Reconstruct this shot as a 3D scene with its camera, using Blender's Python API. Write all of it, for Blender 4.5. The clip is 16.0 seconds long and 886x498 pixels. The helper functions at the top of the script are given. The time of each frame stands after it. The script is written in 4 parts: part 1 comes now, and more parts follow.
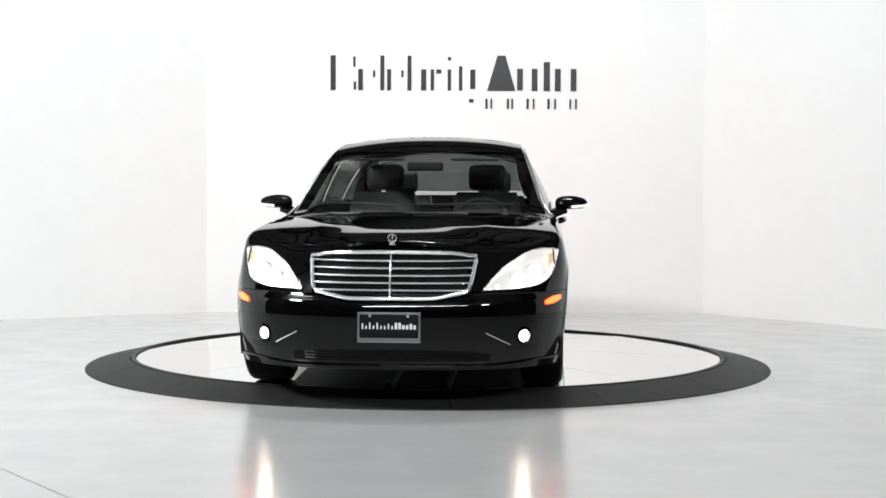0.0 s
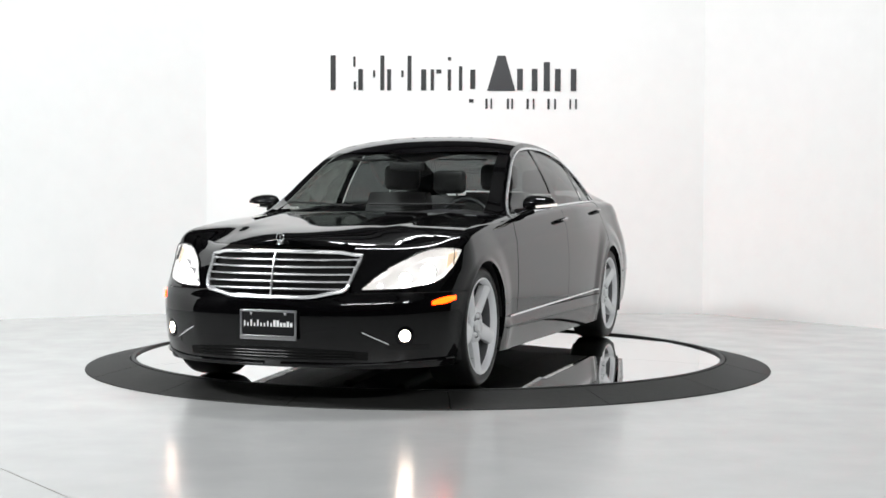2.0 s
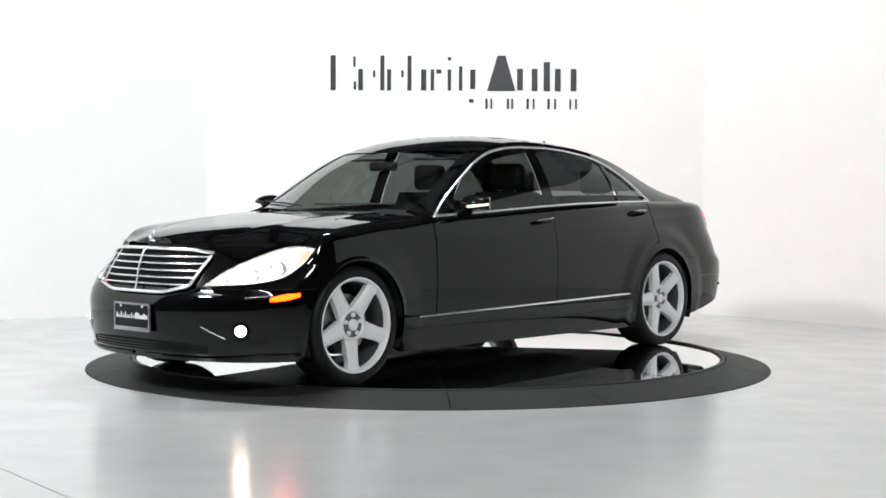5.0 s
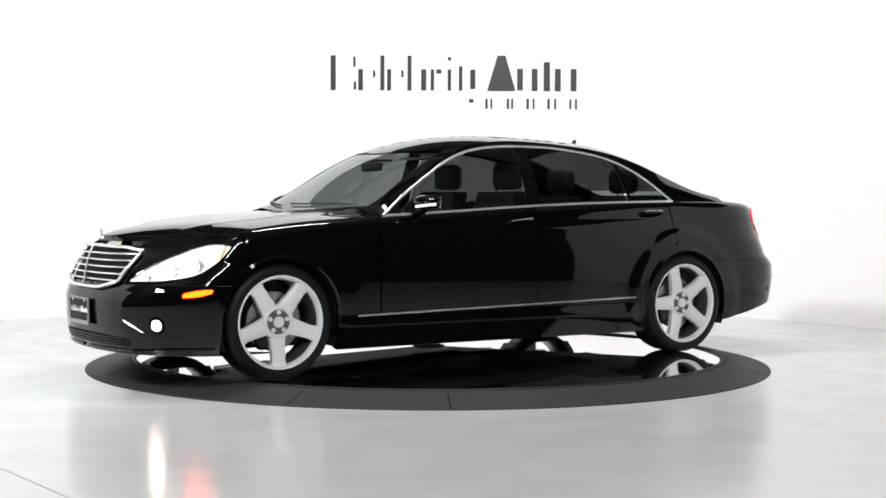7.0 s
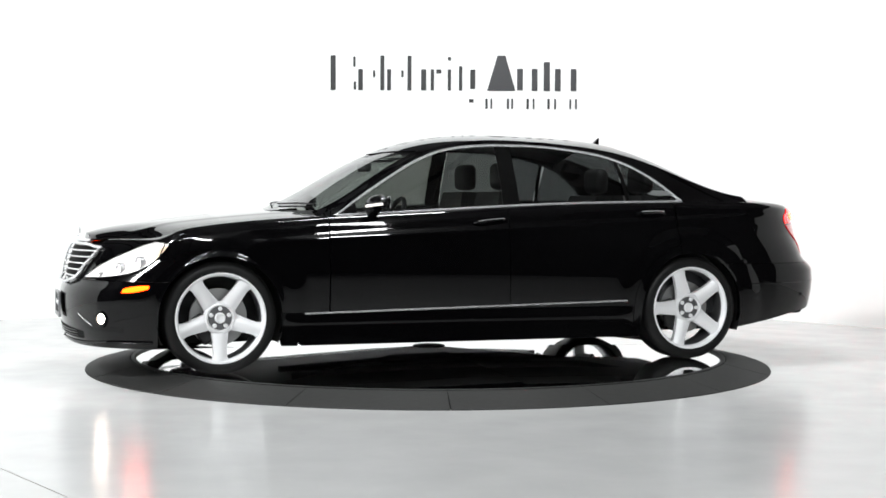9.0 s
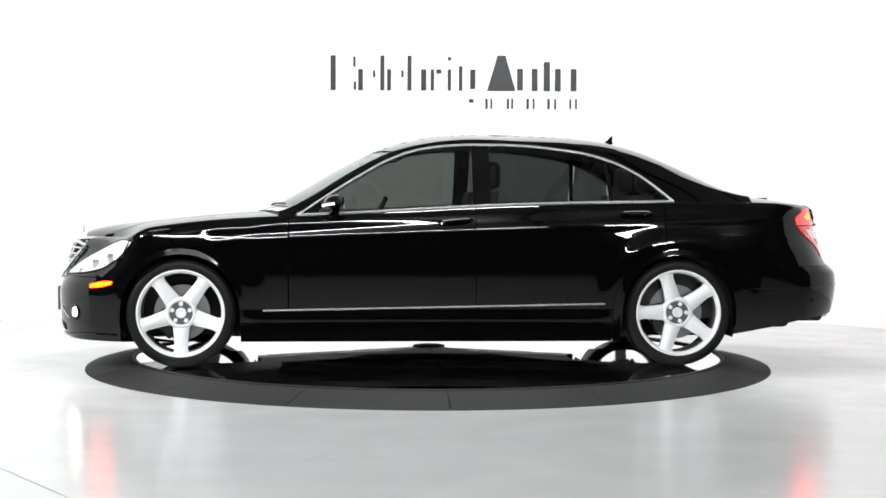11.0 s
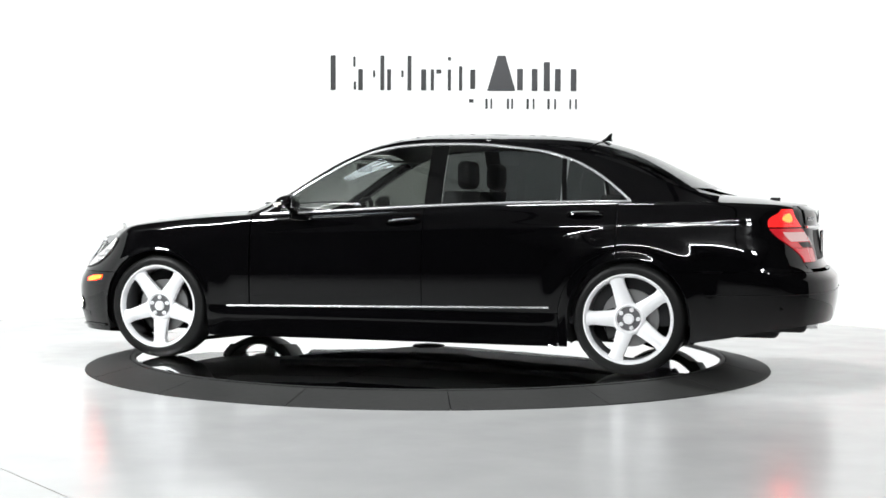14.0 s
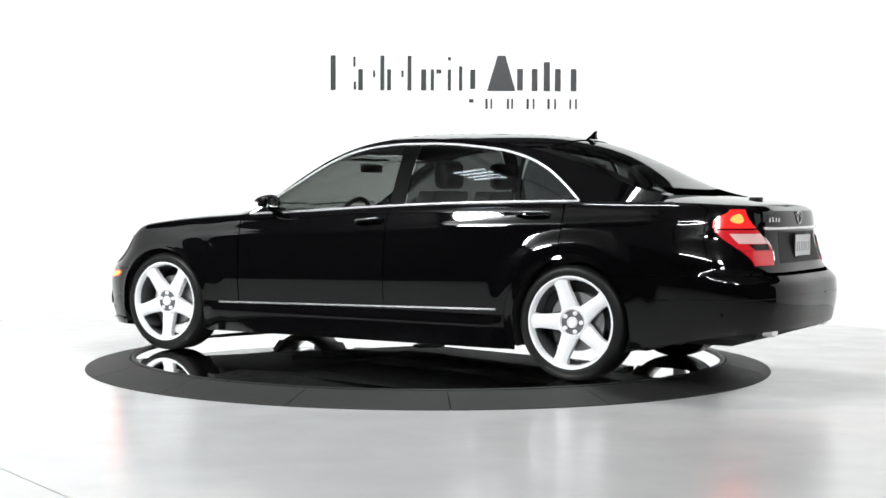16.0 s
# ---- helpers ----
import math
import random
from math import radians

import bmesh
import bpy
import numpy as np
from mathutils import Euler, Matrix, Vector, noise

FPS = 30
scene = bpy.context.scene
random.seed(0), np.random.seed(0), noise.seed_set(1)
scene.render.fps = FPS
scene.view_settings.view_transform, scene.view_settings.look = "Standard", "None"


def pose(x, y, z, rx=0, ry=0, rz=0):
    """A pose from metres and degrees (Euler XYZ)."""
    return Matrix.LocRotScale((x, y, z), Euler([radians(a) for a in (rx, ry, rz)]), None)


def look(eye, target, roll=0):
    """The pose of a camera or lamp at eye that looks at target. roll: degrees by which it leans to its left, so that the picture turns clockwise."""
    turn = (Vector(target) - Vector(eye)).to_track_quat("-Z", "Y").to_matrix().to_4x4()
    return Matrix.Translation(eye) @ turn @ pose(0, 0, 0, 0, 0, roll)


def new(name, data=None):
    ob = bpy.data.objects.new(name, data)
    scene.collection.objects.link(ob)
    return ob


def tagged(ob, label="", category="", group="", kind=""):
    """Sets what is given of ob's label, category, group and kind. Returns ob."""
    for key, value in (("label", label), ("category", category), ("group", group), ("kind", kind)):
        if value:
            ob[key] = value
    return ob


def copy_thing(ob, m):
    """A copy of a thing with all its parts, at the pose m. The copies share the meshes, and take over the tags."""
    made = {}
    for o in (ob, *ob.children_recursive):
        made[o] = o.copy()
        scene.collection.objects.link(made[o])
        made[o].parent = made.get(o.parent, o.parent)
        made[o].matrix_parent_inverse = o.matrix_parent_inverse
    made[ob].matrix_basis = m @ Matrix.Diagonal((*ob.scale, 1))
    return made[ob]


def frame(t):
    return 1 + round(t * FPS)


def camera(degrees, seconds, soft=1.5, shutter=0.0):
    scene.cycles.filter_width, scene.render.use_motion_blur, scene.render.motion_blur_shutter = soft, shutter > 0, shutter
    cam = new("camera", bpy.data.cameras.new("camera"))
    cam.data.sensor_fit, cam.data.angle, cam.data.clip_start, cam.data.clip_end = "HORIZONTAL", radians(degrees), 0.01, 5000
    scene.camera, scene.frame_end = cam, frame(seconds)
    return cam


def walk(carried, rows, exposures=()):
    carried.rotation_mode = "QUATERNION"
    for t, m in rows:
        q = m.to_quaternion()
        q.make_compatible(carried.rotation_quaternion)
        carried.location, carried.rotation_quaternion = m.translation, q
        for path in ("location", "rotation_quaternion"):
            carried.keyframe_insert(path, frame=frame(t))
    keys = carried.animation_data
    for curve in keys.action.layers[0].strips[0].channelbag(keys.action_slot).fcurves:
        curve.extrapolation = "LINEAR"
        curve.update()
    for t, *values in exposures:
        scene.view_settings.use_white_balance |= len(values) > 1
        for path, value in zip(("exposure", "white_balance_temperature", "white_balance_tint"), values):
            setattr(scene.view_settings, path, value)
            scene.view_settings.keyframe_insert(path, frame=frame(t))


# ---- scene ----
FOV = 34.56
cam = camera(FOV, 16.0, soft=1.6)
EYE = pose(0, -9.9336, 1.1264, 90 - 1.9508, 0, -0.5575) @ pose(0, 0, 0, 0, 0, 0.2509)
walk(cam, [(0, EYE), (16, EYE)],
     exposures=[(0, -0.12), (4, -0.10), (6.5, 0.06), (9, 0.20), (12, 0.26), (16, 0.26)])

# ---- light: dark showroom with unseen overhead lamps over a white cove ----
world = bpy.data.worlds.new("world")
scene.world = world
world.use_nodes = True
world.node_tree.nodes["Background"].inputs[0].default_value = (0.9, 0.95, 1.0, 1)
world.node_tree.nodes["Background"].inputs[1].default_value = 0.05


def area_lamp(name, eye, target, sx, sy, watts, color=(0.972, 1, 1.01)):
    data = bpy.data.lights.new(name, "AREA")
    data.shape, data.size, data.size_y, data.energy, data.color = "RECTANGLE", sx, sy, watts, color
    ob = new(name, data)
    ob.matrix_world = look(eye, target)
    return ob


# out of view; placed to suit the wall brightness and the highlights
area_lamp("unseen_lamp", (-6.3, -4.8, 5.2), (0.2, 4.3, 1.1), 1.2, 0.6, 500)
area_lamp("unseen_lamp", (0.4, -0.2, 5.5), (0.3, 3.9, 0.9), 1.6, 0.7, 290)
area_lamp("strip_lamp", (0, -9.6, 5.4), (0, -1.0, 0.4), 6.0, 0.10, 280)
# fill lamp added at the front right to brighten the wheels
area_lamp("unseen_lamp", (4.6, -8.6, 5.2), (0.2, -0.4, 0.5), 0.8, 0.5, 105)
area_lamp("strip_lamp", (-5.5, -4.4, 5.2), (-5.3, -4.0, 0), 2.4, 0.12, 20)
for k in range(4):
    area_lamp("louvre_lamp", (-2.9, -2.25 + 0.17 * k, 5.2), (-2.9, -2.25 + 0.17 * k, 0), 0.85, 0.08, 4, (0.82, 0.93, 1.0))


# ---- materials ----
def material(name, color, rough=0.5, metal=0.0, coat=0.0, emit=0.0, emit_color=None, vary=0.0, scale=20.0,
             bump=0.0, rough_vary=0.0, spec=0.5):
    m = bpy.data.materials.new(name)
    m.use_nodes = True
    nt = m.node_tree
    b = nt.nodes["Principled BSDF"]
    b.inputs["Base Color"].default_value = (*color, 1)
    b.inputs["Roughness"].default_value = rough
    b.inputs["Metallic"].default_value = metal
    b.inputs["Coat Weight"].default_value = coat
    b.inputs["Coat Roughness"].default_value = 0.03
    b.inputs["Specular IOR Level"].default_value = spec
    if emit:
        b.inputs["Emission Color"].default_value = (*(emit_color or color), 1)
        b.inputs["Emission Strength"].default_value = emit
    if vary or bump or rough_vary:
        tc = nt.nodes.new("ShaderNodeTexCoord")
        n1 = nt.nodes.new("ShaderNodeTexNoise")
        n1.inputs["Scale"].default_value, n1.inputs["Detail"].default_value = scale, 6
        nt.links.new(tc.outputs["Object"], n1.inputs["Vector"])
        n2 = nt.nodes.new("ShaderNodeTexNoise")
        n2.inputs["Scale"].default_value, n2.inputs["Detail"].default_value = scale * 0.08, 3
        nt.links.new(tc.outputs["Object"], n2.inputs["Vector"])
        mix = nt.nodes.new("ShaderNodeMath")
        mix.operation = "ADD"
        nt.links.new(n1.outputs["Fac"], mix.inputs[0])
        nt.links.new(n2.outputs["Fac"], mix.inputs[1])
        if vary:
            r = nt.nodes.new("ShaderNodeMapRange")
            r.inputs["From Min"].default_value, r.inputs["From Max"].default_value = 0.6, 1.4
            r.inputs["To Min"].default_value, r.inputs["To Max"].default_value = 1 - vary, 1 + vary
            nt.links.new(mix.outputs[0], r.inputs["Value"])
            c = nt.nodes.new("ShaderNodeVectorMath")
            c.operation = "SCALE"
            c.inputs[0].default_value = color
            nt.links.new(r.outputs[0], c.inputs["Scale"])
            nt.links.new(c.outputs[0], b.inputs["Base Color"])
        if rough_vary:
            r2 = nt.nodes.new("ShaderNodeMapRange")
            r2.inputs["From Min"].default_value, r2.inputs["From Max"].default_value = 0.6, 1.4
            r2.inputs["To Min"].default_value = max(0, rough - rough_vary)
            r2.inputs["To Max"].default_value = rough + rough_vary
            nt.links.new(mix.outputs[0], r2.inputs["Value"])
            nt.links.new(r2.outputs[0], b.inputs["Roughness"])
        if bump:
            bp = nt.nodes.new("ShaderNodeBump")
            bp.inputs["Strength"].default_value, bp.inputs["Distance"].default_value = bump, 0.004
            nt.links.new(n1.outputs["Fac"], bp.inputs["Height"])
            nt.links.new(bp.outputs[0], b.inputs["Normal"])
    return m


def tinted_glass(name, tint, rough=0.0):
    """A coated pane: light passes by its tint, and the surface mirrors by its Fresnel gloss."""
    m = bpy.data.materials.new(name)
    m.use_nodes = True
    nt = m.node_tree
    nt.nodes.remove(nt.nodes["Principled BSDF"])
    out = nt.nodes["Material Output"]
    tr = nt.nodes.new("ShaderNodeBsdfTransparent")
    tr.inputs[0].default_value = (*tint, 1)
    gl = nt.nodes.new("ShaderNodeBsdfGlossy")
    gl.inputs["Roughness"].default_value = rough
    lw = nt.nodes.new("ShaderNodeLayerWeight")
    lw.inputs["Blend"].default_value = 0.5
    pw = nt.nodes.new("ShaderNodeMath")
    pw.operation = "POWER"
    pw.inputs[1].default_value = 5.0
    nt.links.new(lw.outputs["Facing"], pw.inputs[0])
    fr = nt.nodes.new("ShaderNodeMath")
    fr.operation = "MULTIPLY_ADD"
    fr.inputs[1].default_value, fr.inputs[2].default_value = 0.95, 0.045
    nt.links.new(pw.outputs[0], fr.inputs[0])
    mx = nt.nodes.new("ShaderNodeMixShader")
    nt.links.new(fr.outputs[0], mx.inputs[0])
    nt.links.new(tr.outputs[0], mx.inputs[1])
    nt.links.new(gl.outputs[0], mx.inputs[2])
    nt.links.new(mx.outputs[0], out.inputs["Surface"])
    return m


WALL = material("white_wall_paint", (0.86, 0.86, 0.85), 0.55, vary=0.02, scale=6, bump=0.05)
FLOOR = material("grey_epoxy_floor", (0.61, 0.612, 0.605), 0.21, spec=0.6, vary=0.05, scale=3, rough_vary=0.04)
CEILING = material("grey_ceiling_panels", (0.24, 0.24, 0.24), 0.7, vary=0.08, scale=5)
DARK = material("dark_room_paint", (0.012, 0.012, 0.013), 0.8, vary=0.2, scale=4)
JOINT = material("floor_joint", (0.42, 0.41, 0.40), 0.6)
RUBBER_RING = material("charcoal_ramp_rubber", (0.020, 0.020, 0.019), 0.62, vary=0.25, scale=30, bump=0.3)
RUBBER_EDGE = material("black_edge_rubber", (0.012, 0.012, 0.012), 0.5, vary=0.2, scale=40)
MIRROR_STEEL = material("polished_steel", (0.86, 0.86, 0.86), 0.02, metal=1.0, rough_vary=0.015, scale=2, bump=0.2)
SIGN_BLACK = material("black_sign_letters", (0.015, 0.015, 0.016), 0.4)
SIGN_GREY = material("charcoal_sign_letters", (0.03, 0.03, 0.033), 0.4)
PAINT = material("black_car_paint", (0.0016, 0.0015, 0.0018), 0.03, spec=0.36, rough_vary=0.012, scale=3)
BLACK_TRIM = material("black_trim", (0.003, 0.003, 0.003), 0.10, spec=0.3)
BLACK_MATT = material("black_plastic", (0.010, 0.010, 0.010), 0.6, vary=0.2, scale=60)
INTAKE = material("black_intake_mesh", (0.004, 0.004, 0.004), 0.7, spec=0.15, vary=0.3, scale=120, bump=0.4)
UNDER = material("underbody_black", (0.008, 0.008, 0.008), 0.7, vary=0.3, scale=20)
CHROME = material("chrome", (0.86, 0.86, 0.87), 0.22, metal=0.75)
ALLOY = material("silver_alloy", (0.88, 0.88, 0.89), 0.34, metal=0.06, coat=0.4, rough_vary=0.04, scale=30)
# darker copy of the rim metal, for its shaded hollows
RIM_SHADE = material("rim_shade_metal", (0.16, 0.16, 0.165), 0.4, metal=0.6, rough_vary=0.08, scale=30)
DISC_STEEL = material("brake_steel", (0.42, 0.42, 0.42), 0.35, metal=1.0, rough_vary=0.1, scale=40)
TYRE = material("tyre_rubber", (0.006, 0.006, 0.006), 0.45, spec=0.25, vary=0.2, scale=50, bump=0.15)
GLASS_FRONT = tinted_glass("clear_windscreen_glass", (0.50, 0.53, 0.52))
GLASS_SIDE = tinted_glass("tinted_side_glass", (0.28, 0.295, 0.28))
GLASS_DARK = tinted_glass("dark_side_glass", (0.17, 0.18, 0.18))
GLASS_REAR = tinted_glass("dark_rear_glass", (0.22, 0.23, 0.23))
LEATHER_GREY = material("grey_leather", (0.05, 0.049, 0.048), 0.45, vary=0.15, scale=30, bump=0.2)
LEATHER_BLACK = material("black_leather", (0.018, 0.018, 0.02), 0.45, vary=0.15, scale=30, bump=0.2)
LAMP_WHITE = material("lit_headlamp", (0.9, 0.9, 0.9), 0.1, emit=26, emit_color=(1, 0.95, 0.9))
# emission stands in for the bulbs' light on the reflector
LAMP_BOWL = material("glowing_lamp_bowl", (0.85, 0.85, 0.86), 0.16, metal=0.5, emit=0.62, emit_color=(1, 0.95, 0.89), rough_vary=0.06, scale=40)
LAMP_GLASS = tinted_glass("clear_lamp_cover", (0.97, 0.97, 0.97))
LAMP_CLEAR = material("pale_indicator_glow", (0.75, 0.75, 0.76), 0.12, metal=0.8, emit=1.1, emit_color=(1, 0.93, 0.86))
LAMP_FOG = material("lit_fog_lamp", (0.9, 0.9, 0.9), 0.1, emit=45, emit_color=(1, 0.82, 0.66))
AMBER = material("amber_marker_lens", (0.9, 0.28, 0.01), 0.15, coat=1, emit=22.0, emit_color=(1, 0.019, 0.0008))
AMBER_DIM = material("amber_signal_glow", (0.75, 0.56, 0.38), 0.2, coat=1, emit=0.5, emit_color=(1, 0.78, 0.56))
RED_LIT = material("lit_red_lens", (0.6, 0.015, 0.015), 0.15, coat=1, emit=0.85, emit_color=(1, 0.02, 0.018))
BULB = material("tail_bulb_glow", (0.9, 0.2, 0.05), 0.3, emit=250, emit_color=(1, 0.0018, 0.0004))
RED_DIM = material("red_lens", (0.40, 0.008, 0.012), 0.15, coat=1, emit=0.26, emit_color=(1, 0.03, 0.05))
RED_CLEAR = material("pink_clear_lens", (0.74, 0.50, 0.49), 0.12, coat=1, emit=0.16, emit_color=(1, 0.55, 0.52))
PLATE_BLACK = material("black_plate", (0.006, 0.006, 0.007), 0.5, spec=0.2)
PLATE_GREY = material("plate_frame_metal", (0.38, 0.38, 0.39), 0.3, metal=0.9)
PRINT_WHITE = material("white_print", (0.86, 0.86, 0.86), 0.5)


# ---- mesh helpers ----
def mesh_object(name, bm, mat, parent=None, label="", smooth=True, angle=40):
    data = bpy.data.meshes.new(name)
    bm.to_mesh(data)
    bm.free()
    for m in (mat if isinstance(mat, (list, tuple)) else [mat]):
        data.materials.append(m)
    if smooth:
        data.shade_smooth()
        data.set_sharp_from_angle(angle=radians(angle))
    ob = new(name, data)
    if parent is not None:
        ob.parent = parent
    if label:
        tagged(ob, label)
    return ob


def part(name, bm, mat, parent, label="", smooth=True, angle=40):
    return mesh_object(name, bm, mat, parent, label, smooth, angle)


def add_grid(bm, fn, nu, nv, back=None, free=None):
    """A sheet fn(s, t) over the unit square; back(s, t) gives the place of the inner lip along its rim."""
    vs = [[bm.verts.new(fn(i / nu, j / nv)) for j in range(nv + 1)] for i in range(nu + 1)]
    for i in range(nu):
        for j in range(nv):
            if free and all(free((i + d) / nu, (j + e) / nv) for d in (0, 1) for e in (0, 1)):
                continue
            try:
                bm.faces.new((vs[i][j], vs[i + 1][j], vs[i + 1][j + 1], vs[i][j + 1]))
            except ValueError:
                pass
    if back:
        ring = [(i, 0) for i in range(nu)] + [(nu, j) for j in range(nv)]
        ring += [(i, nv) for i in range(nu, 0, -1)] + [(0, j) for j in range(nv, 0, -1)]
        low = [bm.verts.new(back(i / nu, j / nv)) for i, j in ring]
        for k in range(len(ring)):
            a, b = ring[k], ring[(k + 1) % len(ring)]
            bm.faces.new((vs[a[0]][a[1]], low[k], low[(k + 1) % len(ring)], vs[b[0]][b[1]]))
    return bm


def add_box(bm, x0, x1, y0, y1, z0, z1, bevel=0.0):
    made = bmesh.ops.create_cube(bm, size=1, matrix=Matrix.LocRotScale(
        ((x0 + x1) / 2, (y0 + y1) / 2, (z0 + z1) / 2), None, (abs(x1 - x0), abs(y1 - y0), abs(z1 - z0))))
    if bevel:
        edges = list({e for v in made["verts"] for e in v.link_edges})
        bmesh.ops.bevel(bm, geom=edges, offset=bevel, segments=3, affect="EDGES", profile=0.5)
    return bm


def add_tube(bm, pts, r, n=8, closed=False, flat=1.0):
    """A round bar of radius r along pts."""
    pts = [Vector(p) for p in pts]
    rings, up = [], None
    for i, p in enumerate(pts):
        if closed:
            d = pts[(i + 1) % len(pts)] - pts[i - 1]
        else:
            d = pts[min(i + 1, len(pts) - 1)] - pts[max(i - 1, 0)]
        d.normalize()
        ref = Vector((0, 0, 1)) if abs(d.z) < 0.9 else Vector((1, 0, 0))
        a = d.cross(ref).normalized()
        b = a.cross(d)
        rr = r[i] if isinstance(r, (list, tuple)) else r
        rings.append([bm.verts.new(p + rr * (flat * math.cos(2 * math.pi * k / n) * a + math.sin(2 * math.pi * k / n) * b))
                      for k in range(n)])
    m = len(rings)
    for i in range(m if closed else m - 1):
        for k in range(n):
            bm.faces.new((rings[i][k], rings[(i + 1) % m][k], rings[(i + 1) % m][(k + 1) % n], rings[i][(k + 1) % n]))
    if not closed:
        bm.faces.new(rings[0][::-1])
        bm.faces.new(rings[-1])
    return bm


def add_spin(bm, profile, n=64, axis="y", centre=(0, 0, 0), closed=False):
    """Turns a profile of (radius, along) about the axis."""
    c = Vector(centre)
    rings = []
    for k in range(n):
        a = 2 * math.pi * k / n
        row = []
        for r, h in profile:
            v = Vector((r * math.cos(a), h, r * math.sin(a))) if axis == "y" else Vector((r * math.cos(a), r * math.sin(a), h))
            row.append(bm.verts.new(c + v))
        rings.append(row)
    m = len(profile)
    for k in range(n):
        for j in range(m if closed else m - 1):
            q = (rings[k][j], rings[(k + 1) % n][j], rings[(k + 1) % n][(j + 1) % m], rings[k][(j + 1) % m])
            try:
                bm.faces.new(q)
            except ValueError:
                pass
    return bm


def finish(bm, dist=0.0004):
    bmesh.ops.remove_doubles(bm, verts=bm.verts, dist=dist)
    bmesh.ops.recalc_face_normals(bm, faces=bm.faces)
    return bm


def curve_of(*pairs):
    """A smooth monotone curve through (x, value) pairs."""
    xs = [p[0] for p in pairs]
    ys = [p[1] for p in pairs]
    if xs[0] > xs[-1]:
        xs, ys = xs[::-1], ys[::-1]
    n = len(xs)
    h = [xs[i + 1] - xs[i] for i in range(n - 1)]
    d = [(ys[i + 1] - ys[i]) / h[i] for i in range(n - 1)]
    m = [d[0]] + [0 if d[i - 1] * d[i] <= 0 else
                  (2 * h[i] + h[i - 1] + h[i] + 2 * h[i - 1]) / ((2 * h[i] + h[i - 1]) / d[i - 1] + (h[i] + 2 * h[i - 1]) / d[i])
                  for i in range(1, n - 1)] + [d[-1]]

    def value(x):
        if x <= xs[0]:
            return ys[0]
        if x >= xs[-1]:
            return ys[-1]
        i = 0
        while x > xs[i + 1]:
            i += 1
        t = (x - xs[i]) / h[i]
        return ((1 + 2 * t) * (1 - t) ** 2 * ys[i] + t * (1 - t) ** 2 * h[i] * m[i]
                + t * t * (3 - 2 * t) * ys[i + 1] + t * t * (t - 1) * h[i] * m[i + 1])
    return value


def smooth_of(degree, *pairs):
    """One even polynomial curve along (x, value) pairs."""
    xs, ys = np.array([p[0] for p in pairs]), np.array([p[1] for p in pairs])
    mid, half = (xs.max() + xs.min()) / 2, (xs.max() - xs.min()) / 2
    k = np.polyfit((xs - mid) / half, ys, degree)

    def value(x):
        t = (min(max(x, xs.min()), xs.max()) - mid) / half
        v = 0.0
        for c in k:
            v = v * t + float(c)
        return v
    return value


def lerp(a, b, t):
    return a + (b - a) * t


# ---- the room ----
def wall_block(name, a, b, z1, mat, thick=0.15):
    """An upright wall from a to b in plan, its front face on the line, its body on the right of it."""
    bm = bmesh.new()
    a, b = Vector((*a, 0)), Vector((*b, 0))
    n = Vector(((b - a).y, -(b - a).x, 0)).normalized() * thick
    lo = [bm.verts.new(p) for p in (a, b, b + n, a + n)]
    hi = [bm.verts.new(p + Vector((0, 0, z1))) for p in (a, b, b + n, a + n)]
    bm.faces.new(lo[::-1])
    bm.faces.new(hi)
    for k in range(4):
        bm.faces.new((lo[k], lo[(k + 1) % 4], hi[(k + 1) % 4], hi[k]))
    ob = mesh_object(name, finish(bm), mat, smooth=False)
    return ob


WALL_TOP = 3.5
tagged(wall_block("wall_back", (2.74, 4.29), (-2.22, 4.29), WALL_TOP, WALL), "smooth white painted back wall of a studio cove", "wall", kind="structure")
tagged(wall_block("wall_left", (-2.22, 4.29), (-4.6, 3.02), WALL_TOP, WALL), "white painted wall angled away from the back wall", "wall", kind="structure")
tagged(wall_block("wall_right", (4.75, 1.85), (2.74, 4.29), WALL_TOP, WALL), "white painted wall angled away from the back wall", "wall", kind="structure")
tagged(wall_block("wall_left_side", (-4.6, 3.02), (-7.2, -2.0), WALL_TOP, WALL), "white painted side wall of the studio cove", "wall", kind="structure")
tagged(wall_block("wall_right_side", (7.0, -2.6), (4.75, 1.85), WALL_TOP, WALL), "white painted side wall of the studio cove", "wall", kind="structure")
tagged(wall_block("wall_west", (-7.2, -2.0), (-7.2, -16), 5.6, DARK), "dark unlit wall of the hall behind", "wall", kind="structure")
tagged(wall_block("wall_east", (7.0, -16), (7.0, -2.6), 5.6, DARK), "dark unlit wall of the hall behind", "wall", kind="structure")
tagged(wall_block("wall_south", (-7.2, -16), (7.0, -16), 5.6, DARK), "dark unlit end wall of the hall", "wall", kind="structure")
tagged(wall_block("wall_north", (7.6, 5.2), (-7.8, 5.2), 5.6, DARK), "dark hall wall behind the studio cove", "wall", kind="structure")
tagged(mesh_object("wall_north_west", add_box(bmesh.new(), -7.6, -7.4, -2, 5.2, 0, 5.6), DARK, smooth=False), "dark hall wall behind the studio cove", "wall", kind="structure")
tagged(mesh_object("wall_north_east", add_box(bmesh.new(), 7.2, 7.4, -2.6, 5.2, 0, 5.6), DARK, smooth=False), "dark hall wall behind the studio cove", "wall", kind="structure")
tagged(mesh_object("ceiling", add_box(bmesh.new(), -7.8, 7.8, -16.2, 5.4, 5.6, 5.8), CEILING, smooth=False), "plain grey hall ceiling", "ceiling", kind="structure")
